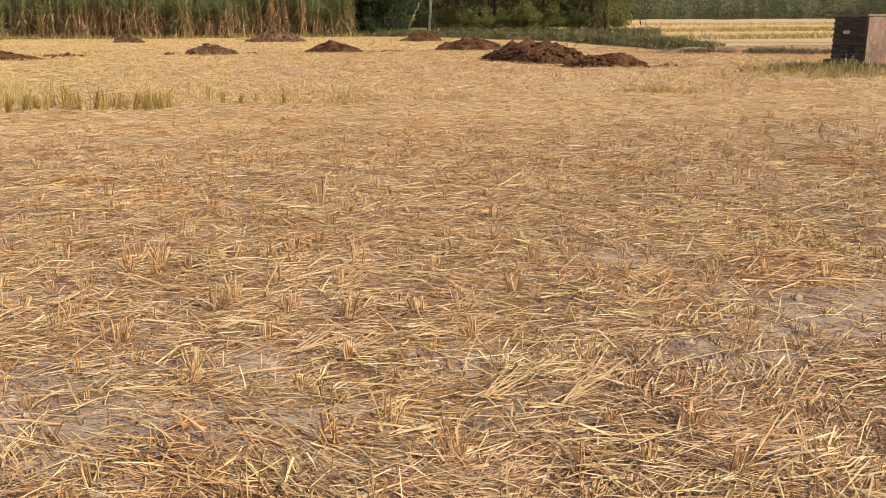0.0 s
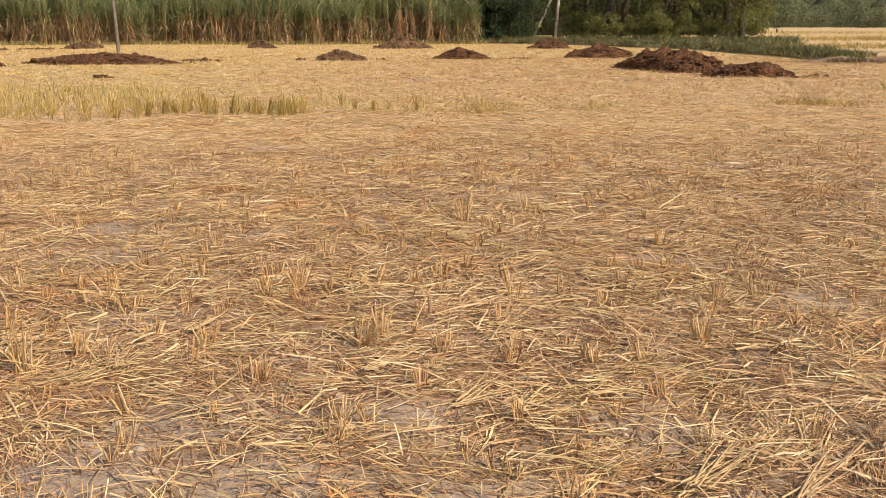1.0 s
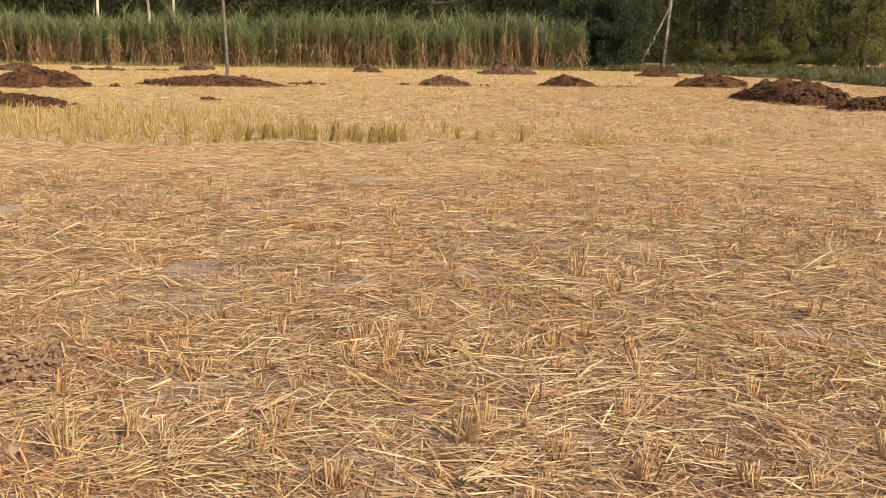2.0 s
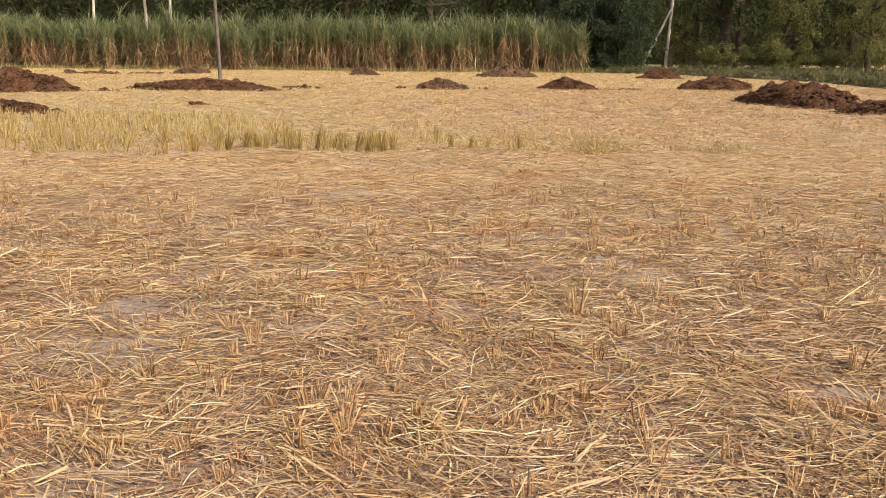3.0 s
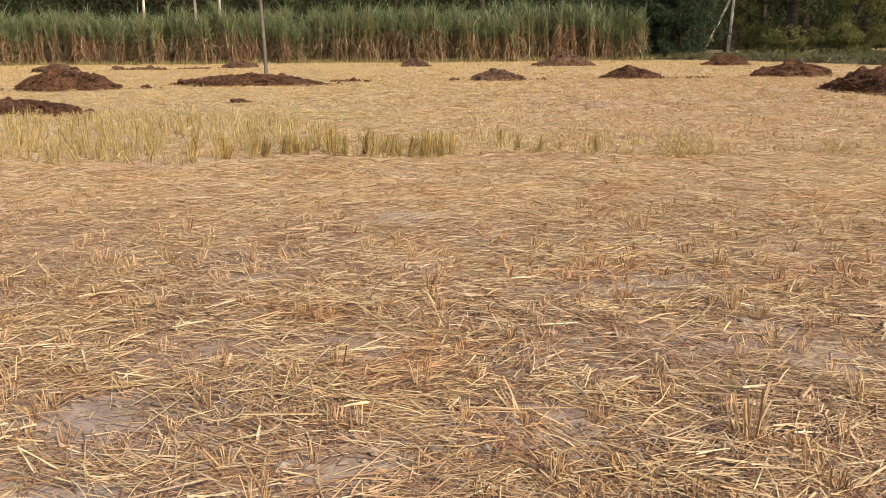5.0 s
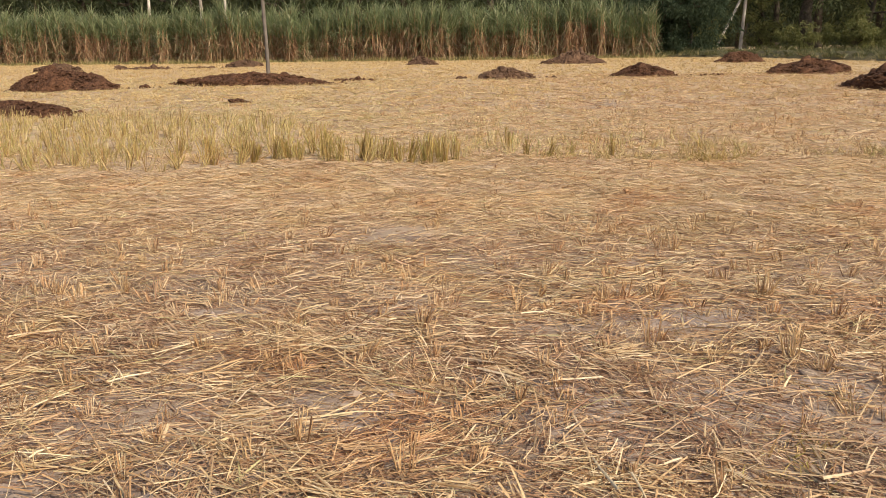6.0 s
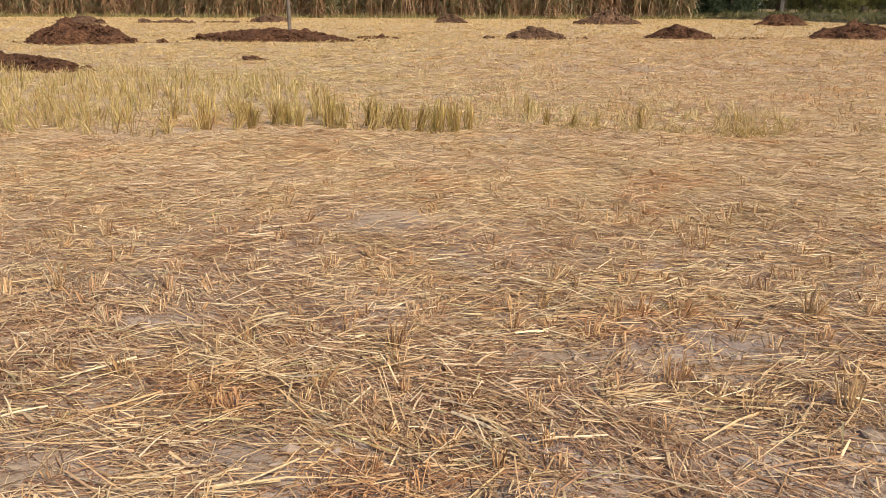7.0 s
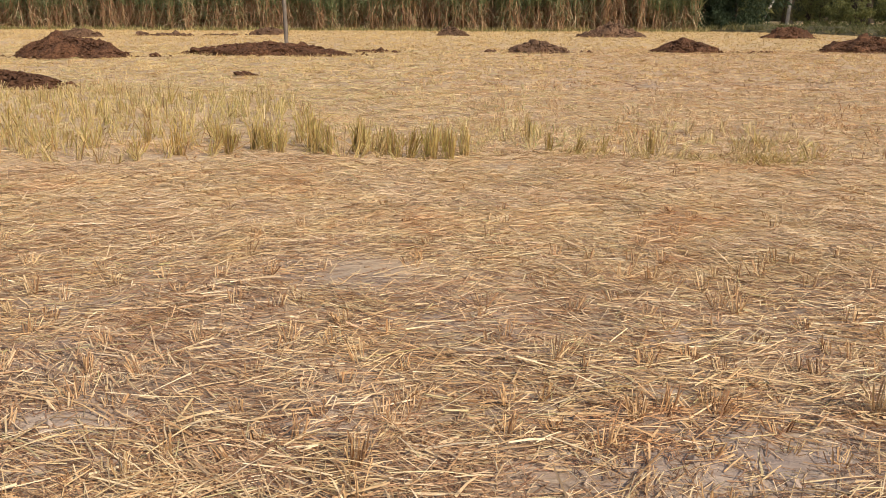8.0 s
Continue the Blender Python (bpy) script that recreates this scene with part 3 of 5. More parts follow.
def build_tufts():
    row = [tuft_mesh("rice_tuft", 300 + k, 46, 0.34, 0.0056, GREENISH, 0.05, 0.05, 0.05) for k in range(5)]
    spots = [(-2.85, 2.25), (-2.55, 2.75), (-2.17, 2.66), (-1.77, 2.33), (-1.28, 2.37), (-0.93, 2.42), (-0.68, 2.61), (-0.45, 2.45),
             (-0.30, 2.55), (-0.03, 2.33), (0.68, 3.5), (0.93, 2.88), (1.21, 2.77), (1.48, 2.93), (1.95, 2.88), (-1.55, 2.75), (-0.15, 2.9), (-1.05, 2.58), (-0.57, 2.36), (-0.22, 2.38),
             (-1.42, 2.42), (-1.95, 2.52), (-2.35, 2.4), (-0.8, 2.7), (0.08, 2.6)]
    for k, (x, y) in enumerate(spots):
        y -= 0.2
        s = 1.0 if x < 0.3 else 0.78
        ob = new("rice_stubble_tuft", row[k % 5])
        ob.matrix_basis = pose(x, y, float(ground_height(x, y)), 0, 0, k * 71) @ Matrix.Scale(s * (0.88 + 0.06 * (k % 4)), 4)
        tagged(ob, "upright tuft of greenish uncut rice stubble" if x < 0.3 else "lone greenish rice stubble tuft in flattened straw", "stubble tuft", "standing rice tufts")
    # the band of standing stubble behind the front row
    x, y = planted(-11, 0.6, 1.2, 9.5, 0.21, 0.22, 211, 0.28, 0.34)
    k = tall_zone(x, y) & in_fan(x, y)
    order = np.argsort(y[k])
    x, y = x[k][order], y[k][order]
    h = (0.18 + 0.12 * waves(x, y, 0.7, 63) - 0.03 * np.clip(y - 5, 0, 3)).clip(0.08, 0.36)
    r = np.random.default_rng(344)
    band = [tuft_mesh("standing_tuft", 360 + k, 16, 0.23, 0.0064, TALL, 0.18, 0.042, 0.14) for k in range(16)]
    near = 300
    for k, (px, py, ph) in enumerate(zip(x[:near], y[:near], h[:near])):
        ob = new("standing_stubble_tuft", band[k % 16])
        ob.matrix_basis = pose(px, py, float(ground_height(px, py)), 0, 0, r.uniform(0, 360)) @ Matrix.Diagonal((1, 1, ph / 0.23, 1))
        tagged(ob, ("tall" if ph > 0.24 else "short broken") + " upright uncut tuft of golden green rice stubble", "stubble tuft", "standing stubble band")
    v, q = hills(x[near:], y[near:], 15, h[near:], 0.0056, 212, 0.20, 0.04, 2, True, 0.16)
    tagged(new("tall_stubble", np_mesh("tall_stubble", v, q, TALL)), "shin-high uncut golden rice stubble", "stubble", kind="stuff")
    worn = [tuft_mesh("worn_tuft", 340 + k, 13, 0.085, 0.0050, STUBBLE, 0.26, 0.032, 0.25) for k in range(14)]
    r = np.random.default_rng(341)
    x, y = planted(-0.9, 3.3, -10.6, -3.2, 0.2, 0.19, 342, 0.3, 0.62)
    keep = in_fan(x, y, 0.3) & (baring(x, y) < 0.45)
    for k, (px, py) in enumerate(list(zip(x[keep], y[keep]))[:300]):
        ob = new("worn_stubble_tuft", worn[k % 14])
        ob.matrix_basis = pose(px, py, float(ground_height(px, py)), 0, 0, r.uniform(0, 360)) @ Matrix.Diagonal((1, 1, r.uniform(0.6, 1.35), 1))
        tagged(ob, "short brown rice stubble tuft cut close to the clay", "stubble tuft", "worn rice tufts in rows")
    pale = [tuft_mesh("pale_tuft", 320 + k, 22, 0.125, 0.0060, PALE_TUFT, 0.20, 0.030, 0.25) for k in range(9)]
    spots = [(1.23, -8.39, 1.35), (1.31, -8.3, 0.9), (-0.21, -8.66, 2.1), (-0.33, -8.5, 1.0), (-0.05, -8.45, 0.9), (2.23, -8.74, 1.2), (3.03, -7.22, 1.0),
             (2.81, -8.48, 1.1), (0.81, -8.8, 0.8), (1.53, -8.76, 0.6), (1.94, -5.88, 1.2), (1.21, -6.23, 0.9), (-0.8, -6.06, 0.7), (2.46, -5.48, 1.0),
             (2.32, -4.41, 0.9), (-1.61, -3.42, 0.9), (-1.32, -3.4, 0.9), (1.45, -3.46, 0.8), (2.36, -3.25, 1.2), (2.22, -4.27, 0.8), (-0.21, -4.1, 0.7),
             (-0.13, -4.46, 0.7), (3.09, -7.94, 1.2), (3.4, -7.6, 0.9), (-1.5, -2.75, 0.8), (1.98, -1.56, 0.7)]
    for k, (x, y, s) in enumerate(spots):
        ob = new("trodden_rice_tuft", pale[k % 9])
        ob.matrix_basis = pose(x, y, float(ground_height(x, y)), 0, 0, k * 97) @ Matrix.Diagonal((min(s, 1.05), min(s, 1.05), s, 1))
        tagged(ob, "pale splayed rice stubble tuft with broken stalks", "stubble tuft", "trodden rice tufts")


build_tufts()


def loose_straw_mesh(seed, bunched):
    """A straw one metre long along x, scaled to its length when laid; bunched ones splay a little."""
    r = np.random.default_rng(seed)
    k = 1.0 if bunched else 0.0
    p0 = np.array([[-0.5 + 0.12 * k * r.random(), k * r.normal(0, 0.02), 0.012 * k * r.random()]])
    d = unit(np.array([[1.0, k * r.normal(0, 0.09), r.normal(0.0, 0.02)]]))
    bend = np.array([[0.0, r.normal(0, 0.035), r.normal(-0.01, 0.02)]])
    side = unit(np.array([[-d[0, 1], d[0, 0], r.normal(0, 0.3)]]))
    v, q = blades(p0, d, np.array([1.0 - 0.25 * k * r.random()]), np.array([r.uniform(0.0055, 0.009)]), bend, side, 5, True, 0.6)
    return np_mesh("straw", v, q, BROAD)


def lay_straw():
    one = [loose_straw_mesh(400 + k, False) for k in range(14)]
    many = [loose_straw_mesh(420 + k, True) for k in range(30)]
    singles = ((0.95, -5.59, -5, 0.22), (1.93, -9.60, -11, 0.36), (2.24, -9.51, -146, 0.27), (2.01, -9.76, 54, 0.20), (2.00, -10.01, 18, 0.19), (1.88, -8.68, -9, 0.27),
               (1.95, -8.80, -39, 0.23), (1.70, -9.14, 19, 0.28), (1.14, -9.11, 40, 0.19), (1.88, -8.29, 72, 0.42), (0.57, -8.55, 26, 0.17), (1.28, -5.14, 15, 0.25),
               (1.28, -5.25, 10, 0.31), (1.58, -5.15, 36, 0.20), (1.67, -5.26, 59, 0.18), (2.02, -4.71, 32, 0.21), (0.94, -5.54, 6, 0.30), (-0.77, -4.98, -20, 0.28),
               (-0.12, -5.25, 89, 0.26), (0.00, -5.03, -18, 0.24), (0.24, -5.38, -30, 0.29), (-0.09, -5.66, 66, 0.18), (0.41, -5.55, 51, 0.33))
    sheaves = ((1.73, -5.88, 24, 0.27), (2.43, -9.72, 45, 0.45), (2.77, -9.79, 42, 0.60), (1.35, -8.68, 43, 0.32), (1.70, -9.07, 42, 0.32), (1.90, -9.19, 46, 0.21),
               (0.21, -8.62, 82, 0.21), (0.46, -8.15, 62, 0.27), (1.47, -4.30, 12, 0.25), (1.79, -5.30, -20, 0.17), (0.49, -5.30, 17, 0.21))
    # single broad straws strewn over the near litter
    r = np.random.default_rng(431)
    strewn = []
    while len(strewn) < 260:
        x, y = r.uniform(-0.9, 3.6), r.uniform(-10.4, -3.2)
        if in_fan(x, y, 0.2):
            strewn.append((x, y, math.degrees(r.normal(0.1, 0.7)), 0.26 * r.lognormal(0, 0.3)))
    for name, label, group, kinds, rows in (("pale_straw", "broad pale straw lying loose on the litter", "strewn broad straws", one, strewn), ("loose_straw", "long pale straw lying on trampled litter", "loose straws", one, singles),
                                            ("straw_sheaf", "pale bunch of flattened straw on the clay", "straw sheaves", many, sheaves)):
        for k, (x, y, a, length) in enumerate(rows):
            ob = new(name, kinds[k % len(kinds)] if kinds is one else None)
            if kinds is many:
                for n in range(11):
                    part("straw", many[(k * 11 + n * 7) % 30], ob)
            ob.matrix_basis = pose(x, y, float(ground_height(x, y)) + 0.028, 0, 0, a) @ Matrix.Diagonal((length, 1 if kinds is one else 0.9, 1, 1))
            tagged(ob, label, "straw", group)


lay_straw()

# ---------------------------------------------------------------- dung heaps


def clod_points(r, size):
    bm = bmesh.new()
    bmesh.ops.create_icosphere(bm, subdivisions=1, radius=size)
    o = Vector(r.uniform(-50, 50, 3))
    for v in bm.verts:
        v.co *= 1 + 0.9 * noise.noise(v.co * (2.6 / size) + o)
        v.co.z *= 0.6
    return bm


def clod_template(k):
    r = np.random.default_rng(900 + k)
    bm = clod_points(r, 1.0)
    bm.verts.ensure_lookup_table()
    v = np.array([p.co[:] for p in bm.verts])
    f = np.array([[p.index for p in face.verts] for face in bm.faces])
    bm.free()
    return v, f


CLODS = [clod_template(k) for k in range(8)]


def clod_mesh(name, centres, sizes, seed, mat):
    r = np.random.default_rng(seed)
    vs, fs, at = [], [], 0
    for c, s in zip(centres, sizes):
        v, f = CLODS[r.integers(0, 8)]
        a = r.uniform(0, 6.28)
        rot = np.array([[np.cos(a), -np.sin(a), 0], [np.sin(a), np.cos(a), 0], [0, 0, 1]])
        vs.append((v * s * r.uniform(0.7, 1.3, 3)) @ rot.T + c)
        fs.append(f + at)
        at += len(v)
    v, f = np.concatenate(vs), np.concatenate(fs)
    me = bpy.data.meshes.new(name)
    me.from_pydata(v.tolist(), [], f.tolist())
    me.materials.append(mat)
    return me


def dung_heap(x, y, length, depth, height, seed, label, mat=None, lobes=3, turn=0.0, clods=150, peak=None, flat=0.66, grain=0.033):
    """A tipped heap: an uneven mound with crumbly clods all over it."""
    clods = int(clods * 3.4)
    mat = mat or DUNG
    r = np.random.default_rng(seed)
    tops = [(r.uniform(-0.65, 0.65) if lobes > 1 else 0.0, r.uniform(-0.2, 0.2), r.uniform(0.45, 0.85), r.uniform(0.25, 0.45)) for _ in range(lobes)]
    tops.append((r.uniform(-0.3, 0.3) if peak is None else peak, 0, 1.0, 0.45))

    def rise(u, w):
        edge = np.clip(1 - (u**2 + w**2), 0, 1)
        h = 0
        for a, b, s, g in tops:
            h = h + (s * np.exp(-((u - a) ** 2 + ((w - b) * 0.8) ** 2) / (2 * g * g))) ** 3
        return (flat + (1 - flat) * np.clip(h, 0, 1.4) ** (1 / 3)) * edge**0.55 * 0.95

    nu, nw = 112, 52
    uu, ww = np.meshgrid(np.linspace(-1, 1, nu), np.linspace(-1, 1, nw))
    # square to disc
    du, dw = uu * np.sqrt(1 - ww**2 / 2), ww * np.sqrt(1 - uu**2 / 2)
    wob = 1 + 0.16 * waves(du * 2, dw * 2, 1.7, seed + 5)
    px, py = du * wob * length / 2, dw * wob * depth / 2
    lump = 0.21 * waves(px, py, 0.8, seed + 1) + 0.085 * waves(px, py, 0.26, seed + 2) + 0.04 * waves(px, py, 0.11, seed + 3)
    hz = rise(du, dw)
    pz = height * (hz * (1 + 1.1 * lump)) - 0.03
    v = np.stack([px, py, pz], -1).reshape(-1, 3)
    i, j = np.meshgrid(np.arange(nw - 1), np.arange(nu - 1), indexing="ij")
    a = (i * nu + j).ravel()
    q = np.stack([a, a + 1, a + nu + 1, a + nu], 1)
    heap = new("dung_heap")
    heap.matrix_basis = pose(x, y, 0, 0, 0, turn)
    tagged(heap, label, "dung heap", "dung heaps on the field")
    part("mound", np_mesh("mound", v, q, mat, False), heap)
    cu, ca = np.sqrt(r.random(clods)) * 1.0, r.uniform(0, 6.28, clods)
    u, w = cu * np.cos(ca), cu * np.sin(ca)
    wb = 1 + 0.16 * waves(u * 2, w * 2, 1.7, seed + 5)
    cz = height * rise(u, w)
    size = r.lognormal(math.log(grain), 0.55, clods).clip(0.3 * grain, 2.7 * grain)
    c = np.stack([u * wb * length / 2, w * wb * depth / 2, np.maximum(cz - size * 0.25, size * 0.2)], 1)
    big = np.argsort(-size)[:14]
    for k in big:
        part("clod", clod_mesh("clod", c[k : k + 1], size[k : k + 1], seed + 40 + int(k), mat), heap)
    rest = np.setdiff1d(np.arange(clods), big)
    tagged(part("crust", clod_mesh("crust", c[rest], size[rest], seed + 9, mat), heap, "crumbly dung clods"), kind="stuff")
    out = max(6, clods // 12)
    a = r.uniform(0, 6.28, out)
    rad = r.uniform(1.02, 1.25, out)
    size = r.lognormal(math.log(0.8 * grain), 0.45, out)
    c = np.stack([np.cos(a) * rad * length / 2, np.sin(a) * rad * depth / 2, size * 0.4], 1)
    tagged(part("spill", clod_mesh("spill", c, size, seed + 11, mat), heap), kind="stuff")
    return heap


def clod_line(x0, y0, x1, y1, count, size, seed, label, mat=None):
    r = np.random.default_rng(seed)
    t = np.sort(r.random(count))
    s = r.lognormal(math.log(size), 0.45, count)
    c = np.stack([x0 + (x1 - x0) * t, y0 + (y1 - y0) * t + r.normal(0, 0.12, count), s * 0.45], 1)
    tagged(new("scattered_clods", clod_mesh("scattered_clods", c, s, seed + 1, mat or DUNG)), label, "clods", kind="stuff")


def build_heaps():
    far = "low dark brown dung heap near the cane edge"
    dung_heap(-9.9, 9.2, 3.05, 1.7, 0.31, 11, "dark brown dung heap beside tall golden stubble", clods=260)
    dung_heap(-13.85, 18.8, 3.7, 2.0, 0.66, 12, "tall dark brown dung heap with crumbly clods", clods=260, lobes=3, peak=-0.25, flat=0.58)
    dung_heap(-23.8, 36.2, 2.7, 1.6, 0.42, 13, far, DUNG_DRY, 2, clods=90)
    dung_heap(-8.6, 21.0, 5.4, 2.1, 0.36, 14, "long low dung heap spread along the foot of a pole", clods=300, lobes=5)
    dung_heap(-15.35, 40.9, 2.2, 1.5, 0.42, 15, far, DUNG_DRY, 2, clods=80)
    dung_heap(-5.35, 40.9, 1.65, 1.3, 0.47, 16, far, DUNG_DRY, 1, clods=80)
    dung_heap(-0.1, 23.4, 1.95, 1.4, 0.40, 17, "small rounded brown dung heap with a few stray clods", DUNG_DRY, 1, clods=120)
    dung_heap(2.8, 39.8, 3.3, 1.8, 0.66, 18, "pointed brown dung heap before the cane", DUNG_DRY, 1, clods=130, peak=0.12, flat=0.4)
    dung_heap(4.75, 24.4, 2.0, 1.4, 0.42, 19, "brown dung heap with a low spilled tail", clods=150, lobes=2)
    dung_heap(11.2, 39.2, 2.3, 1.6, 0.55, 20, "brown dung heap beside the grassy bank", clods=90, lobes=2)
    dung_heap(10.6, 25.4, 2.9, 1.9, 0.52, 21, "broad dark brown dung heap of rough clods", clods=200)
    dung_heap(10.45, 15.35, 3.7, 2.6, 0.62, 22, "large reddish brown dung heap of rough clods", clods=420, lobes=7, turn=-70, peak=0.0, flat=0.85)
    dung_heap(11.5, 11.75, 2.5, 1.4, 0.38, 23, "low reddish brown dung heap joined to a larger one", clods=170, lobes=2, turn=-10)
    clod_line(-6.1, 22.9, -4.6, 22.7, 24, 0.075, 31, "brown dung clods strewn on stubble")
    clod_line(-6.25, 12.5, -5.72, 12.55, 34, 0.04, 32, "small patch of brown clods on stubble")
    clod_line(-22.0, 38.8, -18.6, 38.5, 120, 0.07, 33, "line of brown dung clods far off", DUNG_DRY)
    clod_line(-18.4, 39.4, -16.5, 39.2, 60, 0.06, 34, "line of brown dung clods far off", DUNG_DRY)
    clod_line(5.6, 24.4, 7.5, 24.2, 40, 0.05, 35, "spilled tail of brown dung clods")
    clod_line(-1.8, 23.5, -1.5, 23.6, 4, 0.08, 36, "stray brown dung clods", DUNG_DRY)
    clod_line(1.3, 23.8, 1.7, 23.7, 3, 0.06, 37, "stray brown dung clods", DUNG_DRY)
    clod_line(12.3, 11.6, 13.6, 11.4, 14, 0.05, 38, "stray reddish brown dung clods")
    for k, (x, y, w, d, h) in enumerate(((-1.02, -7.82, 0.95, 0.62, 0.032), (-0.5, -8.62, 0.42, 0.26, 0.025))):
        dung_heap(x, y, w, d, h, 24 + k, "crumbled reddish brown dung trodden flat into the straw", RED_SOIL, 2, clods=150, flat=0.5, grain=0.010)
    clod_line(-12.0, 19.0, -10.9, 19.4, 10, 0.05, 39, "stray brown dung clods on stubble")

    r = np.random.default_rng(61)
    own = BARE[r.integers(0, len(BARE), 420)]
    px, py = own[:, 0] + r.normal(0, 0.7, 420) * own[:, 2], own[:, 1] + r.normal(0, 0.55, 420) * own[:, 2]
    sz = r.lognormal(math.log(0.012), 0.5, 420).clip(0.004, 0.035)
    c = np.stack([px, py, ground_height(px, py) + sz * 0.15], 1)
    tagged(new("clay_crumbs", clod_mesh("clay_crumbs", c, sz, 62, SOIL)), "grey dry clay crumbs on bare ground", "clods", kind="stuff")


build_heaps()


def utility_pole(x, y, height, lean, label):
    pole = new("utility_pole")
    pole.matrix_basis = pose(x, y, 0, 0, lean, 0)
    tagged(pole, label, "pole")
    zs = np.linspace(-0.15, height, 9)
    r = np.random.default_rng(5)
    pts = [(0.012 * math.sin(z * 1.3), 0.01 * math.cos(z), z) for z in zs]
    v, q = tube(pts, 0.07 - 0.02 * (zs / height) + r.normal(0, 0.002, 9), 12)
    part("shaft", np_mesh("shaft", v, q, POLE, True), pole)
    v, q = tube([(-0.45, -0.09, height - 0.45), (0.0, -0.09, height - 0.44), (0.45, -0.09, height - 0.45)], [0.04, 0.04, 0.04], 6)
    part("crossarm", np_mesh("crossarm", v, q, POLE, True), pole)
    return pole


utility_pole(-8.38, 22.6, 6.5, -1.0, "slim weathered grey pole standing in a dung heap")

# ---------------------------------------------------------------- sugarcane


def cane_clump_meshes(seed):
    """Stalks, green leaves and hanging dry leaves of one clump of cane, about 4 m high."""
    r = np.random.default_rng(seed)
    n = 7
    base = np.stack([r.normal(0, 0.16, n), r.normal(0, 0.16, n), np.zeros(n)], 1)
    d = unit(np.stack([r.normal(0, 0.07, n), r.normal(0, 0.07, n), np.ones(n)], 1))
    ln = r.uniform(1.9, 3.0, n)
    poles = [tube([base[k], base[k] + d[k] * ln[k] * 0.5, base[k] + d[k] * ln[k]], [0.022, 0.020, 0.012], 4) for k in range(n)]
    stalk = joined(poles)

    def leaves(count, lo, hi, length, width, spread_, droop):
        own = r.integers(0, n, count)
        t = r.uniform(lo, hi, count)
        p0 = base[own] + d[own] * (ln[own] * t)[:, None]
        a = r.uniform(0, 6.28, count)
        out = np.stack([np.cos(a), np.sin(a), 0 * a], 1)
        up = r.uniform(*spread_, count)
        dd = unit(out * np.cos(up)[:, None] + np.array([0, 0, 1.0]) * np.sin(up)[:, None])
        le = length * r.uniform(0.6, 1.2, count)
        side = unit(np.cross(dd, [0, 0, 1.0]) + r.normal(0, 0.35, (count, 3)))
        side = unit(side - dd * (side * dd).sum(1, keepdims=True))
        bend = out * (0.25 * le)[:, None] * r.uniform(0, 1, count)[:, None]
        bend[:, 2] -= droop * le * r.uniform(0.3, 1.2, count)
        v, q = blades(p0, dd, le, width * r.uniform(0.7, 1.2, count), bend, side, 4, False, 0.9)
        v[:, 2] = np.maximum(v[:, 2], 0.03)
        return v, q

    g = ((seed + 4) % 8) / 7
    low = 0.05 + 0.6 * (1 - g)
    green = joined([leaves(92, 0.66, 1.0, 1.15, 0.037, (0.9, 1.5), 0.40), leaves(int(60 + 70 * g), low, 0.97, 0.95, 0.038, (0.5, 1.35), 0.9), leaves(16, 0.1, 0.5, 0.9, 0.045, (0.5, 1.3), 0.8)])
    dry = joined([leaves(int(84 - 58 * g), 0.25, 0.88 - 0.33 * g, 0.85, 0.042, (-1.5, -1.0), 0.1), leaves(int(52 - 28 * g), 0.12, 0.82 - 0.3 * g, 0.8, 0.042, (-0.4, 1.2), 0.9)])
    meshes = [np_mesh("stalk", *p, CANE_STALK, True) for p in poles]
    return meshes + [np_mesh("green_leaves", *green, CANE_GREEN), np_mesh("dry_leaves", *dry, CANE_DRY)], (stalk, green, dry)


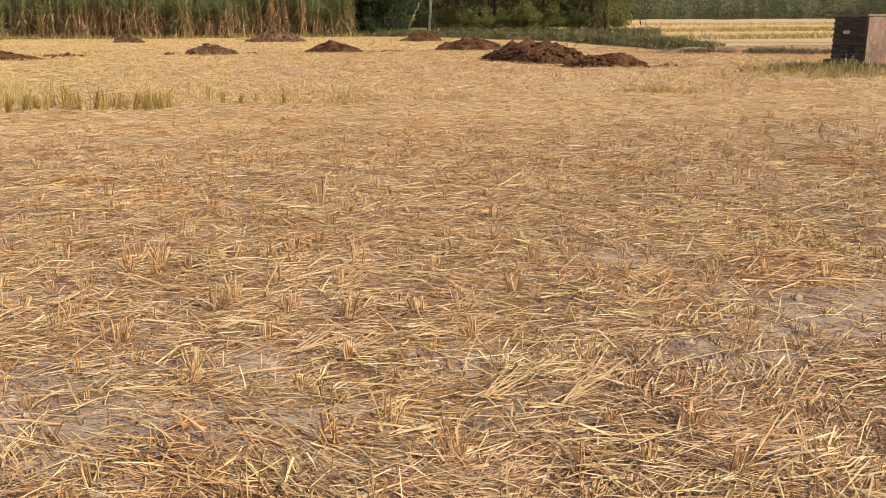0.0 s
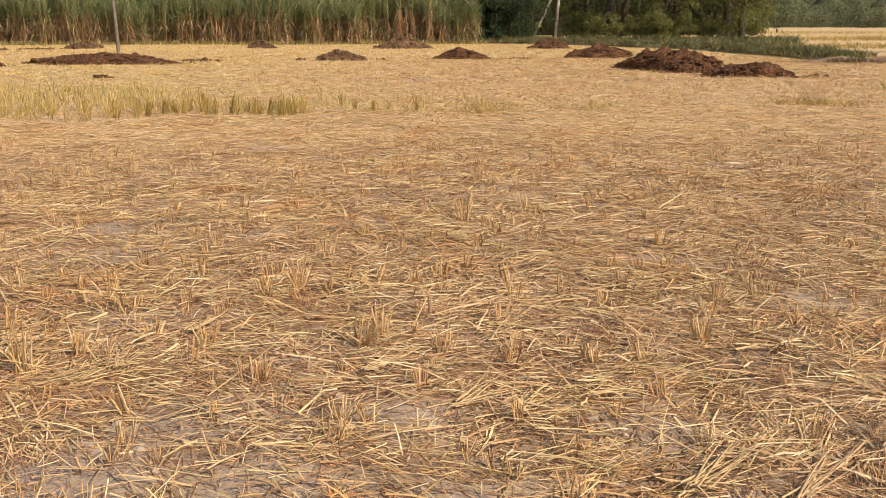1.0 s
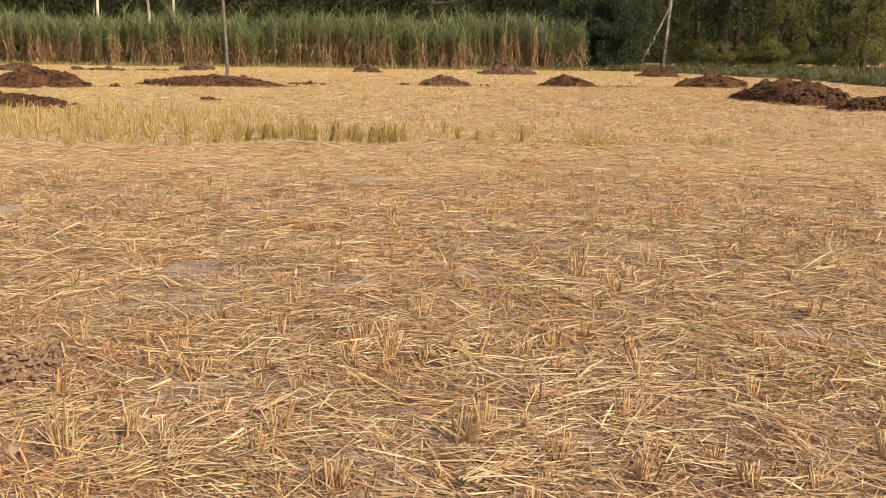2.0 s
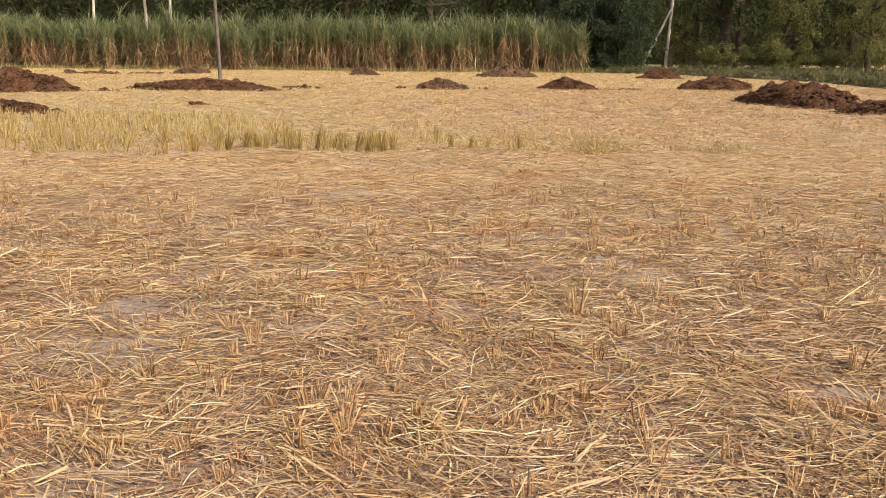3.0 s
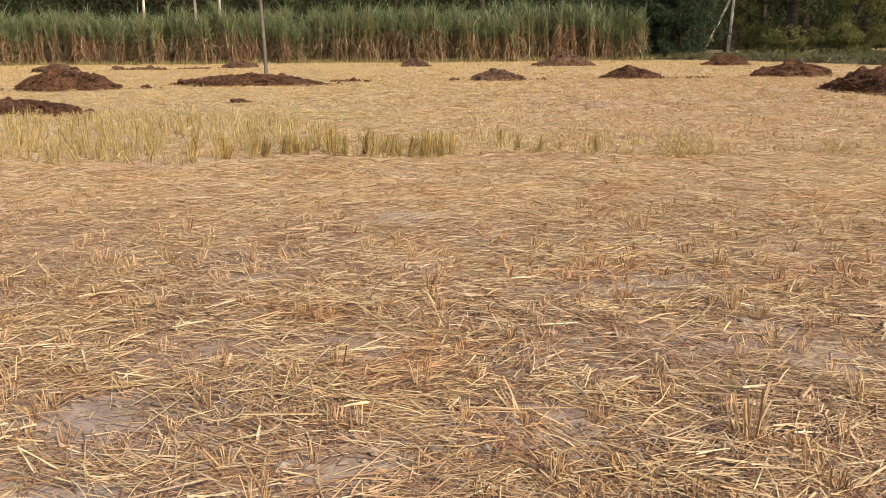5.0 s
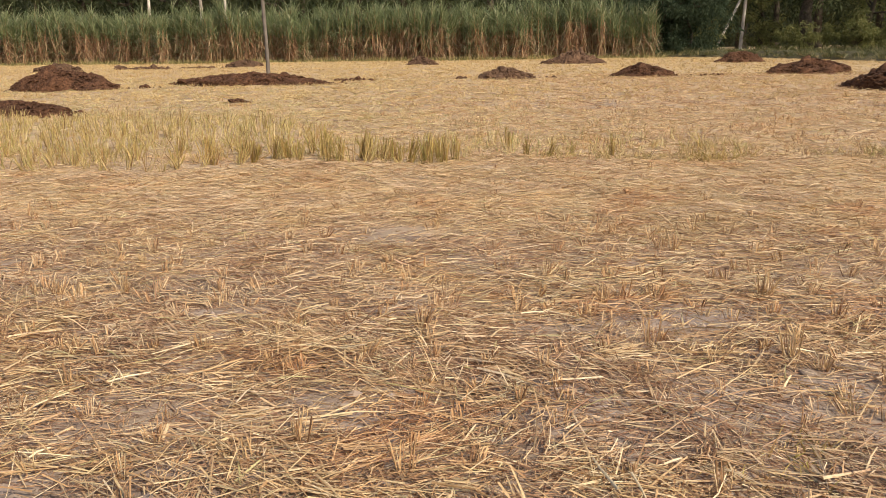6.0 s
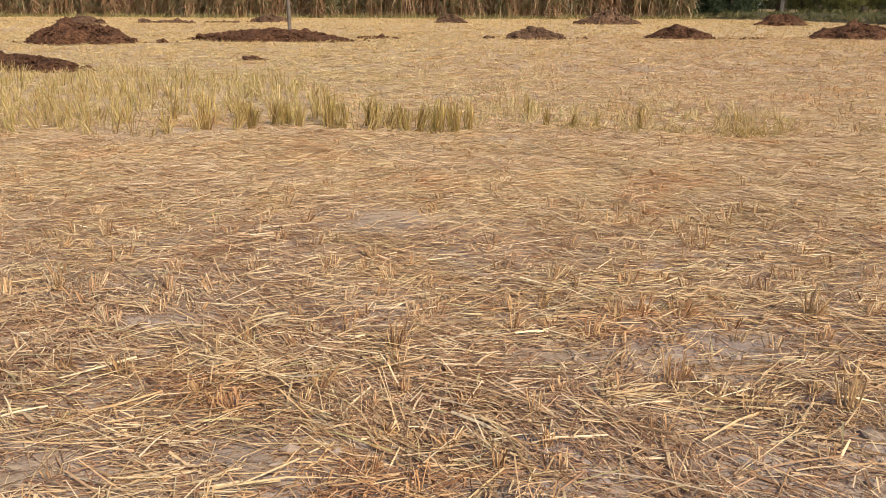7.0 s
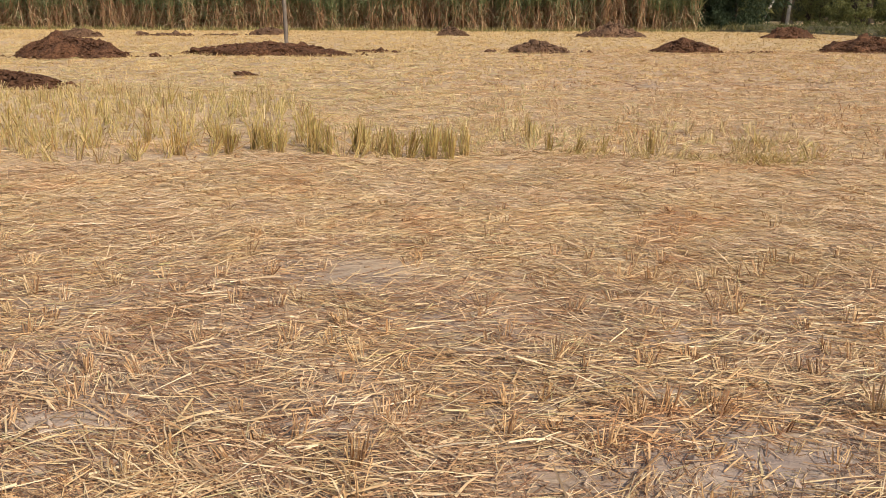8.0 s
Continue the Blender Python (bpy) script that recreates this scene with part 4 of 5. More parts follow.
def build_cane():
    kinds = [cane_clump_meshes(500 + k) for k in range(8)]
    r = np.random.default_rng(55)
    protos = []
    for meshes, _ in kinds:
        c = new("sugarcane_clump")
        tagged(c, "sugarcane clump with green tops and dry lower leaves", "sugarcane", "front row of sugarcane")
        for m in meshes:
            p = part(m.name.split(".")[0], m, c)
            if "leaves" in p.name:
                tagged(p, kind="stuff")
        protos.append(c)
    used = 0
    for k in range(150):
        x = -47 + k * 0.37 + r.normal(0, 0.08)
        y = 50.6 + 0.5 * math.sin(x * 0.35) + 0.3 * math.sin(x * 1.3) + r.normal(0, 0.4)
        tall = 1.02 + 0.06 * math.sin(x * 0.5) + 0.06 * math.sin(x * 1.9) + r.normal(0, 0.10)
        m = pose(x, y, 0, r.normal(0, 2.5), r.normal(0, 2.5), r.uniform(0, 360))
        ob = protos[k] if k < 8 else copy_thing(protos[int(r.integers(0, 8) if r.random() < 0.45 else (4 + 3.9 * math.sin(x * 0.9 + 2 * math.sin(x * 0.31))))], Matrix())
        ob.matrix_basis = m @ Matrix.Diagonal((1, 1, tall, 1))
    for part_name, idx, mat in (("cane_stalks", 0, CANE_STALK), ("cane_green_leaves", 1, CANE_GREEN), ("cane_dry_leaves", 2, CANE_DRY)):
        rr = np.random.default_rng(77)
        pieces = []
        for row in range(2):
            for x in np.arange(-70, 8.2, 0.62):
                if row < 1 and x > -47.3:
                    keep_y = 51.3
                else:
                    keep_y = 51.2 + row * 1.1
                a, tall, jx, jy = rr.uniform(0, 6.28), rr.normal(1.02, 0.09), rr.normal(0, 0.15), rr.normal(0, 0.25)
                kind = kinds[rr.integers(0, 8)][1][idx]
                v = kind[0]
                c, s = math.cos(a), math.sin(a)
                w = np.stack([v[:, 0] * c - v[:, 1] * s + x + jx, v[:, 0] * s + v[:, 1] * c + keep_y + jy + 0.5 * math.sin(x * 0.35), v[:, 2] * tall], 1)
                pieces.append((w, kind[1]))
        tagged(new(part_name, np_mesh(part_name, *joined(pieces), mat)), "dense standing sugarcane behind the front row", "sugarcane", kind="stuff")


build_cane()

# ---------------------------------------------------------------- weeds and banks


def weed_patch(name, label, mat, x, y, z, blades_per, height, width, seed, lean=0.6):
    r = np.random.default_rng(seed)
    own = np.repeat(np.arange(len(x)), blades_per)
    m = len(own)
    a = r.uniform(0, 6.28, m)
    p0 = np.stack([x[own] + r.normal(0, 0.08, m), y[own] + r.normal(0, 0.08, m), z[own] - 0.01], 1)
    out = np.stack([np.cos(a), np.sin(a), 0 * a], 1)
    d = unit(out * (lean * r.random(m))[:, None] + np.array([0, 0, 1.0]))
    ln = height * r.lognormal(0, 0.35, len(x))[own] * r.uniform(0.5, 1.2, m)
    side = unit(np.cross(d, np.stack([np.cos(a + 1), np.sin(a + 1), 0 * a], 1)))
    bend = out * (0.35 * ln * r.random(m))[:, None]
    bend[:, 2] -= 0.25 * ln * r.random(m)
    v, q = blades(p0, d, ln, width * r.lognormal(0, 0.3, m), bend, side, 3, False, 0.85)
    tagged(new(name, np_mesh(name, v, q, mat)), label, "grass", kind="stuff")


def bank_line(t):
    """The middle of the grassy bank at the field's far side, from end to end."""
    pts = np.array([(8.0, 54.0), (14.6, 48.0), (19.4, 36.0), (19.6, 27.5), (19.6, 22.0)])
    s = np.linspace(0, 1, len(pts))
    return np.stack([np.interp(t, s, pts[:, 0]), np.interp(t, s, pts[:, 1])], -1)


def build_banks():
    n = 60
    t = np.linspace(0, 1, n)
    mid = bank_line(t)
    mid[1:-1] = (mid[:-2] + mid[1:-1] + mid[2:]) / 3
    tan = unit(np.gradient(mid, axis=0))
    nor = np.stack([-tan[:, 1], tan[:, 0]], 1)
    prof = [(-1.0, -0.03), (-0.7, 0.16), (-0.3, 0.34), (0.2, 0.36), (0.7, 0.2), (1.1, -0.03)]
    v = []
    for i in range(n):
        k = 1 + 0.2 * math.sin(i * 0.9) + 0.1 * math.sin(i * 2.3)
        fade = min(1.0, (n - 1 - i) / 4 + 0.1)
        v += [(mid[i, 0] + nor[i, 0] * o * 1.3, mid[i, 1] + nor[i, 1] * o * 1.3, h * k * fade) for o, h in prof]
    i, j = np.meshgrid(np.arange(n - 1), np.arange(5), indexing="ij")
    a = (i * 6 + j).ravel()
    q = np.stack([a, a + 1, a + 7, a + 6], 1)
    tagged(new("earth_bank", np_mesh("earth_bank", np.array(v), q, TURF, True)), "low earth bank overgrown with dark grass", "bank", kind="structure")
    r = np.random.default_rng(91)
    tt = r.random(2600)
    p = bank_line(tt) + np.stack([r.normal(0, 0.6, 2600), r.normal(0, 0.6, 2600)], 1)
    weed_patch("bank_grass", "dark green rough grass on the bank", WEED_DARK, p[::2, 0], p[::2, 1], np.full(1300, 0.15), 24, 0.27, 0.03, 92, 1.1)
    weed_patch("dry_bank_grass", "dry olive grass mixed over the bank", WEED, p[1::2, 0], p[1::2, 1], np.full(1300, 0.12), 4, 0.24, 0.022, 97, 1.0)
    # rough grass between the bank and the trees
    y = r.uniform(40, 62, 4800)
    x0, x1 = np.interp(y, [40, 42, 48, 54, 62], [18.6, 17.8, 15.4, 10.2, 9.8]), 1.5 + 0.47 * (y + 12.9)
    x = x0 + (x1 - x0) * r.random(4800)
    weed_patch("rough_grass", "rough olive grass between the bank and the trees", WEED_DARK, x, y, np.zeros(4800), 6, 0.32, 0.05, 96, 1.0)
    # verge before the cane
    x = r.uniform(-48, 9, 2600)
    y = 49.9 + 0.5 * np.sin(x * 0.35) + r.normal(0, 0.35, 2600)
    weed_patch("cane_verge", "low weedy verge at the foot of the cane", WEED, x, y, np.zeros(2600), 5, 0.25, 0.03, 93)
    # grass round the brick tank and lone green patches
    x, y = r.normal(16.4, 1.3, 480), r.normal(8.0, 0.9, 480)
    k = ~((np.abs(x - 18.9) < 0.9) & (np.abs(y - 10.2) < 0.9))
    weed_patch("tank_grass", "yellow green grass round the brick tank", TALL, x[k], y[k], np.zeros(k.sum()), 9, 0.19, 0.012, 94)
    # Dark blades colour in the tank's shade over the grass beside it.
    weed_patch("tank_shade_weeds", "dark green weeds by the brick tank, its shade in their tone", WEED_DARK, r.normal(16.9, 0.9, 460), r.normal(8.7, 0.55, 460), np.zeros(460), 12, 0.17, 0.02, 98)
    for k, (cx, cy, sx, sy, m, h, c) in enumerate(((9.1, 3.3, 0.4, 0.22, 44, 0.19, GREENISH), (3.25, 3.4, 0.25, 0.16, 22, 0.15, GREENISH), (15.0, 6.4, 1.0, 0.4, 60, 0.2, WEED), (4.75, -8.0, 0.16, 0.1, 14, 0.05, GREENISH), (1.95, -5.3, 0.14, 0.12, 16, 0.05, GREENISH), (3.12, 2.39, 0.22, 0.12, 22, 0.17, GREENISH), (5.16, 2.85, 0.3, 0.1, 22, 0.16, TALL), (1.54, 2.51, 0.25, 0.1, 14, 0.13, GREENISH), (2.16, 2.46, 0.3, 0.1, 14, 0.12, TALL))):
        weed_patch("grass_patch", "small patch of yellow green grass among straw", c, r.normal(cx, sx, m), r.normal(cy, sy, m), np.zeros(m), 14, h, 0.007, 95 + k, 1.0)
    # low worn edge of a ditch behind the tank
    n = 70
    t = np.linspace(0, 1, n)
    mid = np.stack([np.interp(t, [0, 0.2, 0.4, 0.7, 1], [16.5, 19.5, 22.5, 28, 36]), np.interp(t, [0, 0.2, 0.4, 0.7, 1], [20.2, 19.0, 17.6, 16.4, 15.5])], 1)
    tops = 0.16 + 0.07 * waves(mid[:, 0], mid[:, 1], 1.6, 131)
    v = [(mid[i, 0], mid[i, 1] + o + 0.15 * math.sin(i * 1.7), k * tops[i] * min(1, i / 6)- 0.02) for i in range(n) for o, k in ((-0.45, 0), (-0.28, 0.8), (0.0, 1.1), (0.7, 0.9), (1.9, 0))]
    i, j = np.meshgrid(np.arange(n - 1), np.arange(4), indexing="ij")
    a = (i * 5 + j).ravel()
    tagged(new("ditch_edge", np_mesh("ditch_edge", np.array(v), np.stack([a, a + 5, a + 6, a + 1], 1), BANK, True)), "low worn earth edge of a dry ditch", "bank", kind="structure")
    for k, (cx, cy, sx, m) in enumerate(((18.3, 19.2, 0.5, 60), (20.6, 18.2, 0.7, 90), (22.6, 17.2, 0.9, 90), (28, 16.2, 2.5, 120))):
        weed_patch("ditch_weeds", "dull dark weeds along a ditch edge", DITCH, r.normal(cx, sx, m), r.normal(cy - 0.2, 0.22, m), np.full(m, 0.08), 10, 0.17, 0.02, 99 + k)
    for y0, y1, h, mat, sd in ((37, 43, 0.3, TALL, 100), (58, 70, 0.35, GREENISH, 101), (95, 125, 0.4, GOLD, 102)):
        y = r.uniform(y0, y1, 2600)
        x = 20 + (y - 37) * r.uniform(0.15, 1.0, 2600) + 26 * r.random(2600) ** 0.6
        weed_patch("far_crop", "golden uncut crop in a distant plot", mat, x, y, np.zeros(2600), 3, h * 0.8, 0.045, sd)
    # pale track
    pts = np.array([(60, 22.0), (38, 27.5), (27, 31.0), (22.6, 36.0), (21.8, 46.0), (22.5, 62.0)])
    tan = unit(np.gradient(pts, axis=0))
    nor = np.stack([-tan[:, 1], tan[:, 0]], 1)
    v = np.concatenate([np.stack([*(pts + nor * o).T, np.full(len(pts), z)], 1) for o, z in ((-1.2, -0.01), (-0.9, 0.02), (0.9, 0.02), (1.2, -0.01))])
    m = len(pts)
    q = np.array([[a * m + i, a * m + i + 1, (a + 1) * m + i + 1, (a + 1) * m + i] for a in range(3) for i in range(m - 1)])
    tagged(new("road", np_mesh("road", v, q, TRACK, True)), "pale dusty farm track", "track", kind="structure")


build_banks()

# ---------------------------------------------------------------- trees


def leaf_cloud(r, centres, radii, per, size):
    own = np.repeat(np.arange(len(centres)), per)
    m = len(own)
    dirv = unit(r.normal(size=(m, 3)))
    rad = radii[own] * r.random(m) ** 0.4
    p = centres[own] + dirv * rad[:, None] * np.array([1, 1, 0.8])
    d = unit(dirv * 0.6 + r.normal(0, 0.7, (m, 3)) + np.array([0, 0, -0.25]))
    side = unit(np.cross(d, r.normal(size=(m, 3))))
    ln = size * r.lognormal(0, 0.3, m)
    bend = np.zeros((m, 3))
    bend[:, 2] = -0.25 * ln
    return blades(p, d, ln, ln * 0.5, bend, side, 2, False, 0.75)


def tree_meshes(seed, height, clear, spread_, trunk_r, bark, leaf, clumps=46, per=60, size=0.3, slim=False):
    r = np.random.default_rng(seed)
    zs = np.linspace(-0.1, height * (0.92 if slim else 0.62), 8)
    wob = np.cumsum(r.normal(0, 0.10 if slim else 0.16, (8, 2)), 0) * 0.8
    wob -= wob[0]
    trunk_pts = np.concatenate([wob, zs[:, None]], 1)
    rad = trunk_r * (1 - 0.72 * np.linspace(0, 1, 8))
    rad[0] *= 1.35
    limbs, ends = [], []
    for k in range(7):
        t = r.uniform(0.35, 0.98)
        z = clear * 0.8 + (zs[-1] - clear * 0.8) * t
        p = np.array([np.interp(z, zs, trunk_pts[:, 0]), np.interp(z, zs, trunk_pts[:, 1]), z])
        a = r.uniform(0, 6.28)
        reach = spread_ * r.uniform(0.45, 0.9)
        tip = p + np.array([math.cos(a) * reach, math.sin(a) * reach, reach * r.uniform(0.25, 0.9)])
        midp = (p + tip) / 2 + np.array([0, 0, -0.12 * reach])
        limbs.append(np_mesh("limb", *tube([p, midp, tip], [trunk_r * 0.38, trunk_r * 0.24, trunk_r * 0.08], 6), bark, True))
        ends += [tip, (tip + midp) / 2]
    c = np.array(ends + [trunk_pts[-1], trunk_pts[-2]])
    extra = max(0, clumps - len(c))
    a, rr = r.uniform(0, 6.28, extra), spread_ * np.sqrt(r.random(extra))
    zz = r.uniform(clear, height, extra)
    thin = np.clip(1.15 - np.abs((zz - (clear + height) / 2) / (height - clear) * 2) ** 2 * 0.7, 0.25, 1)
    c = np.concatenate([c, np.stack([np.cos(a) * rr * thin, np.sin(a) * rr * thin, zz], 1)])
    crown = leaf_cloud(r, c, spread_ * r.uniform(0.16, 0.34, len(c)), per, size)
    return np_mesh("trunk", *tube(trunk_pts, rad, 9), bark, True), limbs, np_mesh("crown", *crown, leaf)


def plant(name, meshes, x, y, s, turn, label, category="tree", group=""):
    t = new(name)
    tagged(t, label, category, group)
    trunk, limbs, crown = meshes
    stem = part("trunk", trunk, t)
    for m in limbs:
        part("limb", m, stem)
    tagged(part("crown", crown, t), kind="stuff")
    t.matrix_basis = pose(x, y, 0, 0, 0, turn) @ Matrix.Scale(s, 4)
    return t


def wood_mass(name, label, x0, x1, y, height, depth, seed, step):
    """A solid, lumpy mass of far foliage with an uneven top."""
    xs = np.arange(x0, x1, step)
    prof = [(-0.5, 0.0), (-0.46, 0.35), (-0.36, 0.68), (-0.18, 0.92), (0.0, 1.0), (0.3, 0.85), (0.5, 0.0)]
    top = height * (1 + 0.22 * waves(xs, 0 * xs, 9.0, seed) + 0.10 * waves(xs, 0 * xs, 3.0, seed + 1)) * np.clip((x1 - xs) / 7, 0, 1) ** 0.4
    xx = np.repeat(xs[:, None], len(prof), 1)
    yy = y + np.array([a for a, _ in prof])[None] * depth + 0.12 * depth * waves(xx, xx * 0.3, 7.0, seed + 2)
    zz = top[:, None] * np.array([b for _, b in prof])[None] + 0.05 * height * waves(xx, yy * 3, 4.0, seed + 3)
    zz[:, 0] = zz[:, -1] = -0.2
    k = len(prof)
    i, j = np.meshgrid(np.arange(len(xs) - 1), np.arange(k - 1), indexing="ij")
    a = (i * k + j).ravel()
    q = np.stack([a, a + k, a + k + 1, a + 1], 1)
    v = np.stack([xx, yy, zz], -1).reshape(-1, 3)
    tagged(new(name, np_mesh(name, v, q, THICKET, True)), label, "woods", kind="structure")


def build_trees():
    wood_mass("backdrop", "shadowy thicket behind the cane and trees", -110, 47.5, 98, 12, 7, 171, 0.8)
    wood_mass("backdrop", "hazy green woods along the horizon", 20, 460, 250, 8, 12, 172, 2.0)
    wood_mass("backdrop", "hazy green woods along the horizon", -420, 640, 400, 17, 20, 173, 4.0)
    r = np.random.default_rng(44)
    broad = [tree_meshes(600 + k, 11, 2.4, 4.2, 0.38, BARK, LEAF_DARK, 60, 62, 0.25) for k in range(3)]
    airy = [tree_meshes(620 + k, 9, 0.8, 3.0, 0.30, BARK, LEAF_LIGHT, 70, 150, 0.14) for k in range(3)]
    slim = [tree_meshes(640 + k, 17, 6.5, 2.4, 0.19, PALE_BARK, LEAF_DARK, 40, 50, 0.28, True) for k in range(3)]
    bush = [tree_meshes(660 + k, 4.2, 0.15, 1.8, 0.10, BARK, LEAF_BUSH, 80, 150, 0.10) for k in range(3)]
    shrub = [tree_meshes(680 + k, 2.4, 0.1, 1.5, 0.06, BARK, LEAF_LIGHT, 36, 70, 0.13) for k in range(3)]
    # dark wood behind the cane
    for k in range(15):
        x = -58 + k * 4.6 + r.normal(0, 0.8)
        plant("shade_tree", broad[k % 3], x, 76 + r.uniform(-3, 5), r.uniform(1.1, 1.4), r.uniform(0, 360), "dense dark green tree behind the sugarcane", group="wood behind the cane")
    for x, y in ((-31.3, 65.0), (-25.1, 66.0), (-28.7, 70.0)):
        plant("pale_trunk_tree", slim[int(abs(x)) % 3], x, y, r.uniform(0.75, 0.9), r.uniform(0, 360), "slim tall tree with a pale smooth trunk", group="pale trunk trees")
    # dark bushes at the cane's end
    for x, y, s in ((9.2, 52.8, 1.3), (10.7, 53.6, 1.45), (11.4, 56.5, 1.5), (8.4, 55.5, 1.6)):
        plant("leafy_bush", bush[int(x) % 3], x, y, s, r.uniform(0, 360), "tall dark green bush at the end of the cane", "bush", "bushes at the cane's end")
    for x, y, s, k in ((14.0, 80.0, 1.3, 2), (19.5, 78.0, 1.2, 1), (20.0, 68.0, 0.9, 2), (29.6, 72.0, 1.0, 1), (28.0, 84.0, 1.3, 2), (35.5, 72.0, 1.1, 1), (33.0, 88.0, 1.3, 0), (41.0, 92.0, 1.2, 2), (46.1, 93.0, 0.9, 1), (9.0, 76.0, 1.2, 0)):
        plant("shade_tree", broad[k], x, y, s, r.uniform(0, 360), "dark broad tree with a thick trunk", group="trees by the bank")
    thick = [tree_meshes(610 + k, 10, 3.2, 4.0, 0.62, BARK, LEAF_DARK, 46, 62, 0.25) for k in range(2)]
    for x, y, k in ((31.4, 64.3, 0), (20.9, 61.8, 1)):
        plant("thick_trunk_tree", thick[k], x, y, 1.0, r.uniform(0, 360), "dark leaning tree with a very thick trunk", group="trees by the bank")
    for x, y, s, k in ((24.8, 60.5, 0.85, 0), (30.9, 59.5, 0.9, 1), (34.6, 70.0, 1.0, 2), (15.0, 68.5, 0.75, 1), (19.0, 69.0, 0.8, 0), (9.3, 66.0, 0.9, 2)):
        plant("light_leaf_tree", airy[k], x, y, s, r.uniform(0, 360), "airy tree with light yellow green leaves", group="trees by the bank")
    for k in range(11):
        plant("low_shrub", shrub[k % 3], 19.5 + k * 1.45 + r.normal(0, 0.4), 58.5 + k * 0.45 + r.uniform(-1.5, 2), r.uniform(0.5, 1.0), r.uniform(0, 360), "low yellow green shrub under the trees", "shrub", "shrubs by the bank")
    for x, y, s in ((12.6, 58.5, 0.95), (18.6, 63.5, 0.9), (18.9, 60.0, 0.7)):
        plant("low_shrub", shrub[int(x) % 3], x, y, s, r.uniform(0, 360), "spindly olive shrub beside the braced post", "shrub", "shrubs by the bank")
    post = new("braced_post")
    tagged(post, "whitish wooden post with a slanting brace among bushes", "post")
    v, q = tube([(-0.15, 0, -0.1), (0.0, 0.02, 2.5), (0.22, 0, 6.5)], [0.125, 0.11, 0.09], 9)
    part("shaft", np_mesh("shaft", v, q, PALE_BARK, True), post)
    v, q = tube([(-1.8, -0.3, 0.4), (-0.85, -0.25, 2.4), (0.16, -0.15, 4.6)], [0.09, 0.085, 0.075], 7)
    part("brace", np_mesh("brace", v, q, PALE_BARK, True), post)
    post.matrix_basis = pose(16.75, 64.7, 0) @ Matrix.Scale(1.12, 4)
    # far belts beyond the plots
    for nm, y0, x0, x1, hgt, cnt, seed in (("far_hedge", 210, 60, 260, 3.0, 220, 71), ("far_woods", 240, 40, 420, 9, 260, 72), ("deep_woods", 91, -95, 46, 11, 420, 74)):
        q = np.random.default_rng(seed)
        c = np.stack([q.uniform(x0, x1, cnt), y0 + q.normal(0, 6, cnt), hgt * q.uniform(0.15, 0.8, cnt)], 1)
        v, f = leaf_cloud(q, c, hgt * q.uniform(0.25, 0.45, cnt), 70, 0.3 + hgt * 0.02 * (y0 > 150))
        v[:, 2] = np.maximum(v[:, 2], 0.0)
        tagged(new(nm, np_mesh(nm, v, f, LEAF_DARK if nm == "deep_woods" else LEAF_HAZE)), "hazy green belt of distant trees", "woods", kind="stuff")


build_trees()

# ---------------------------------------------------------------- brick tank


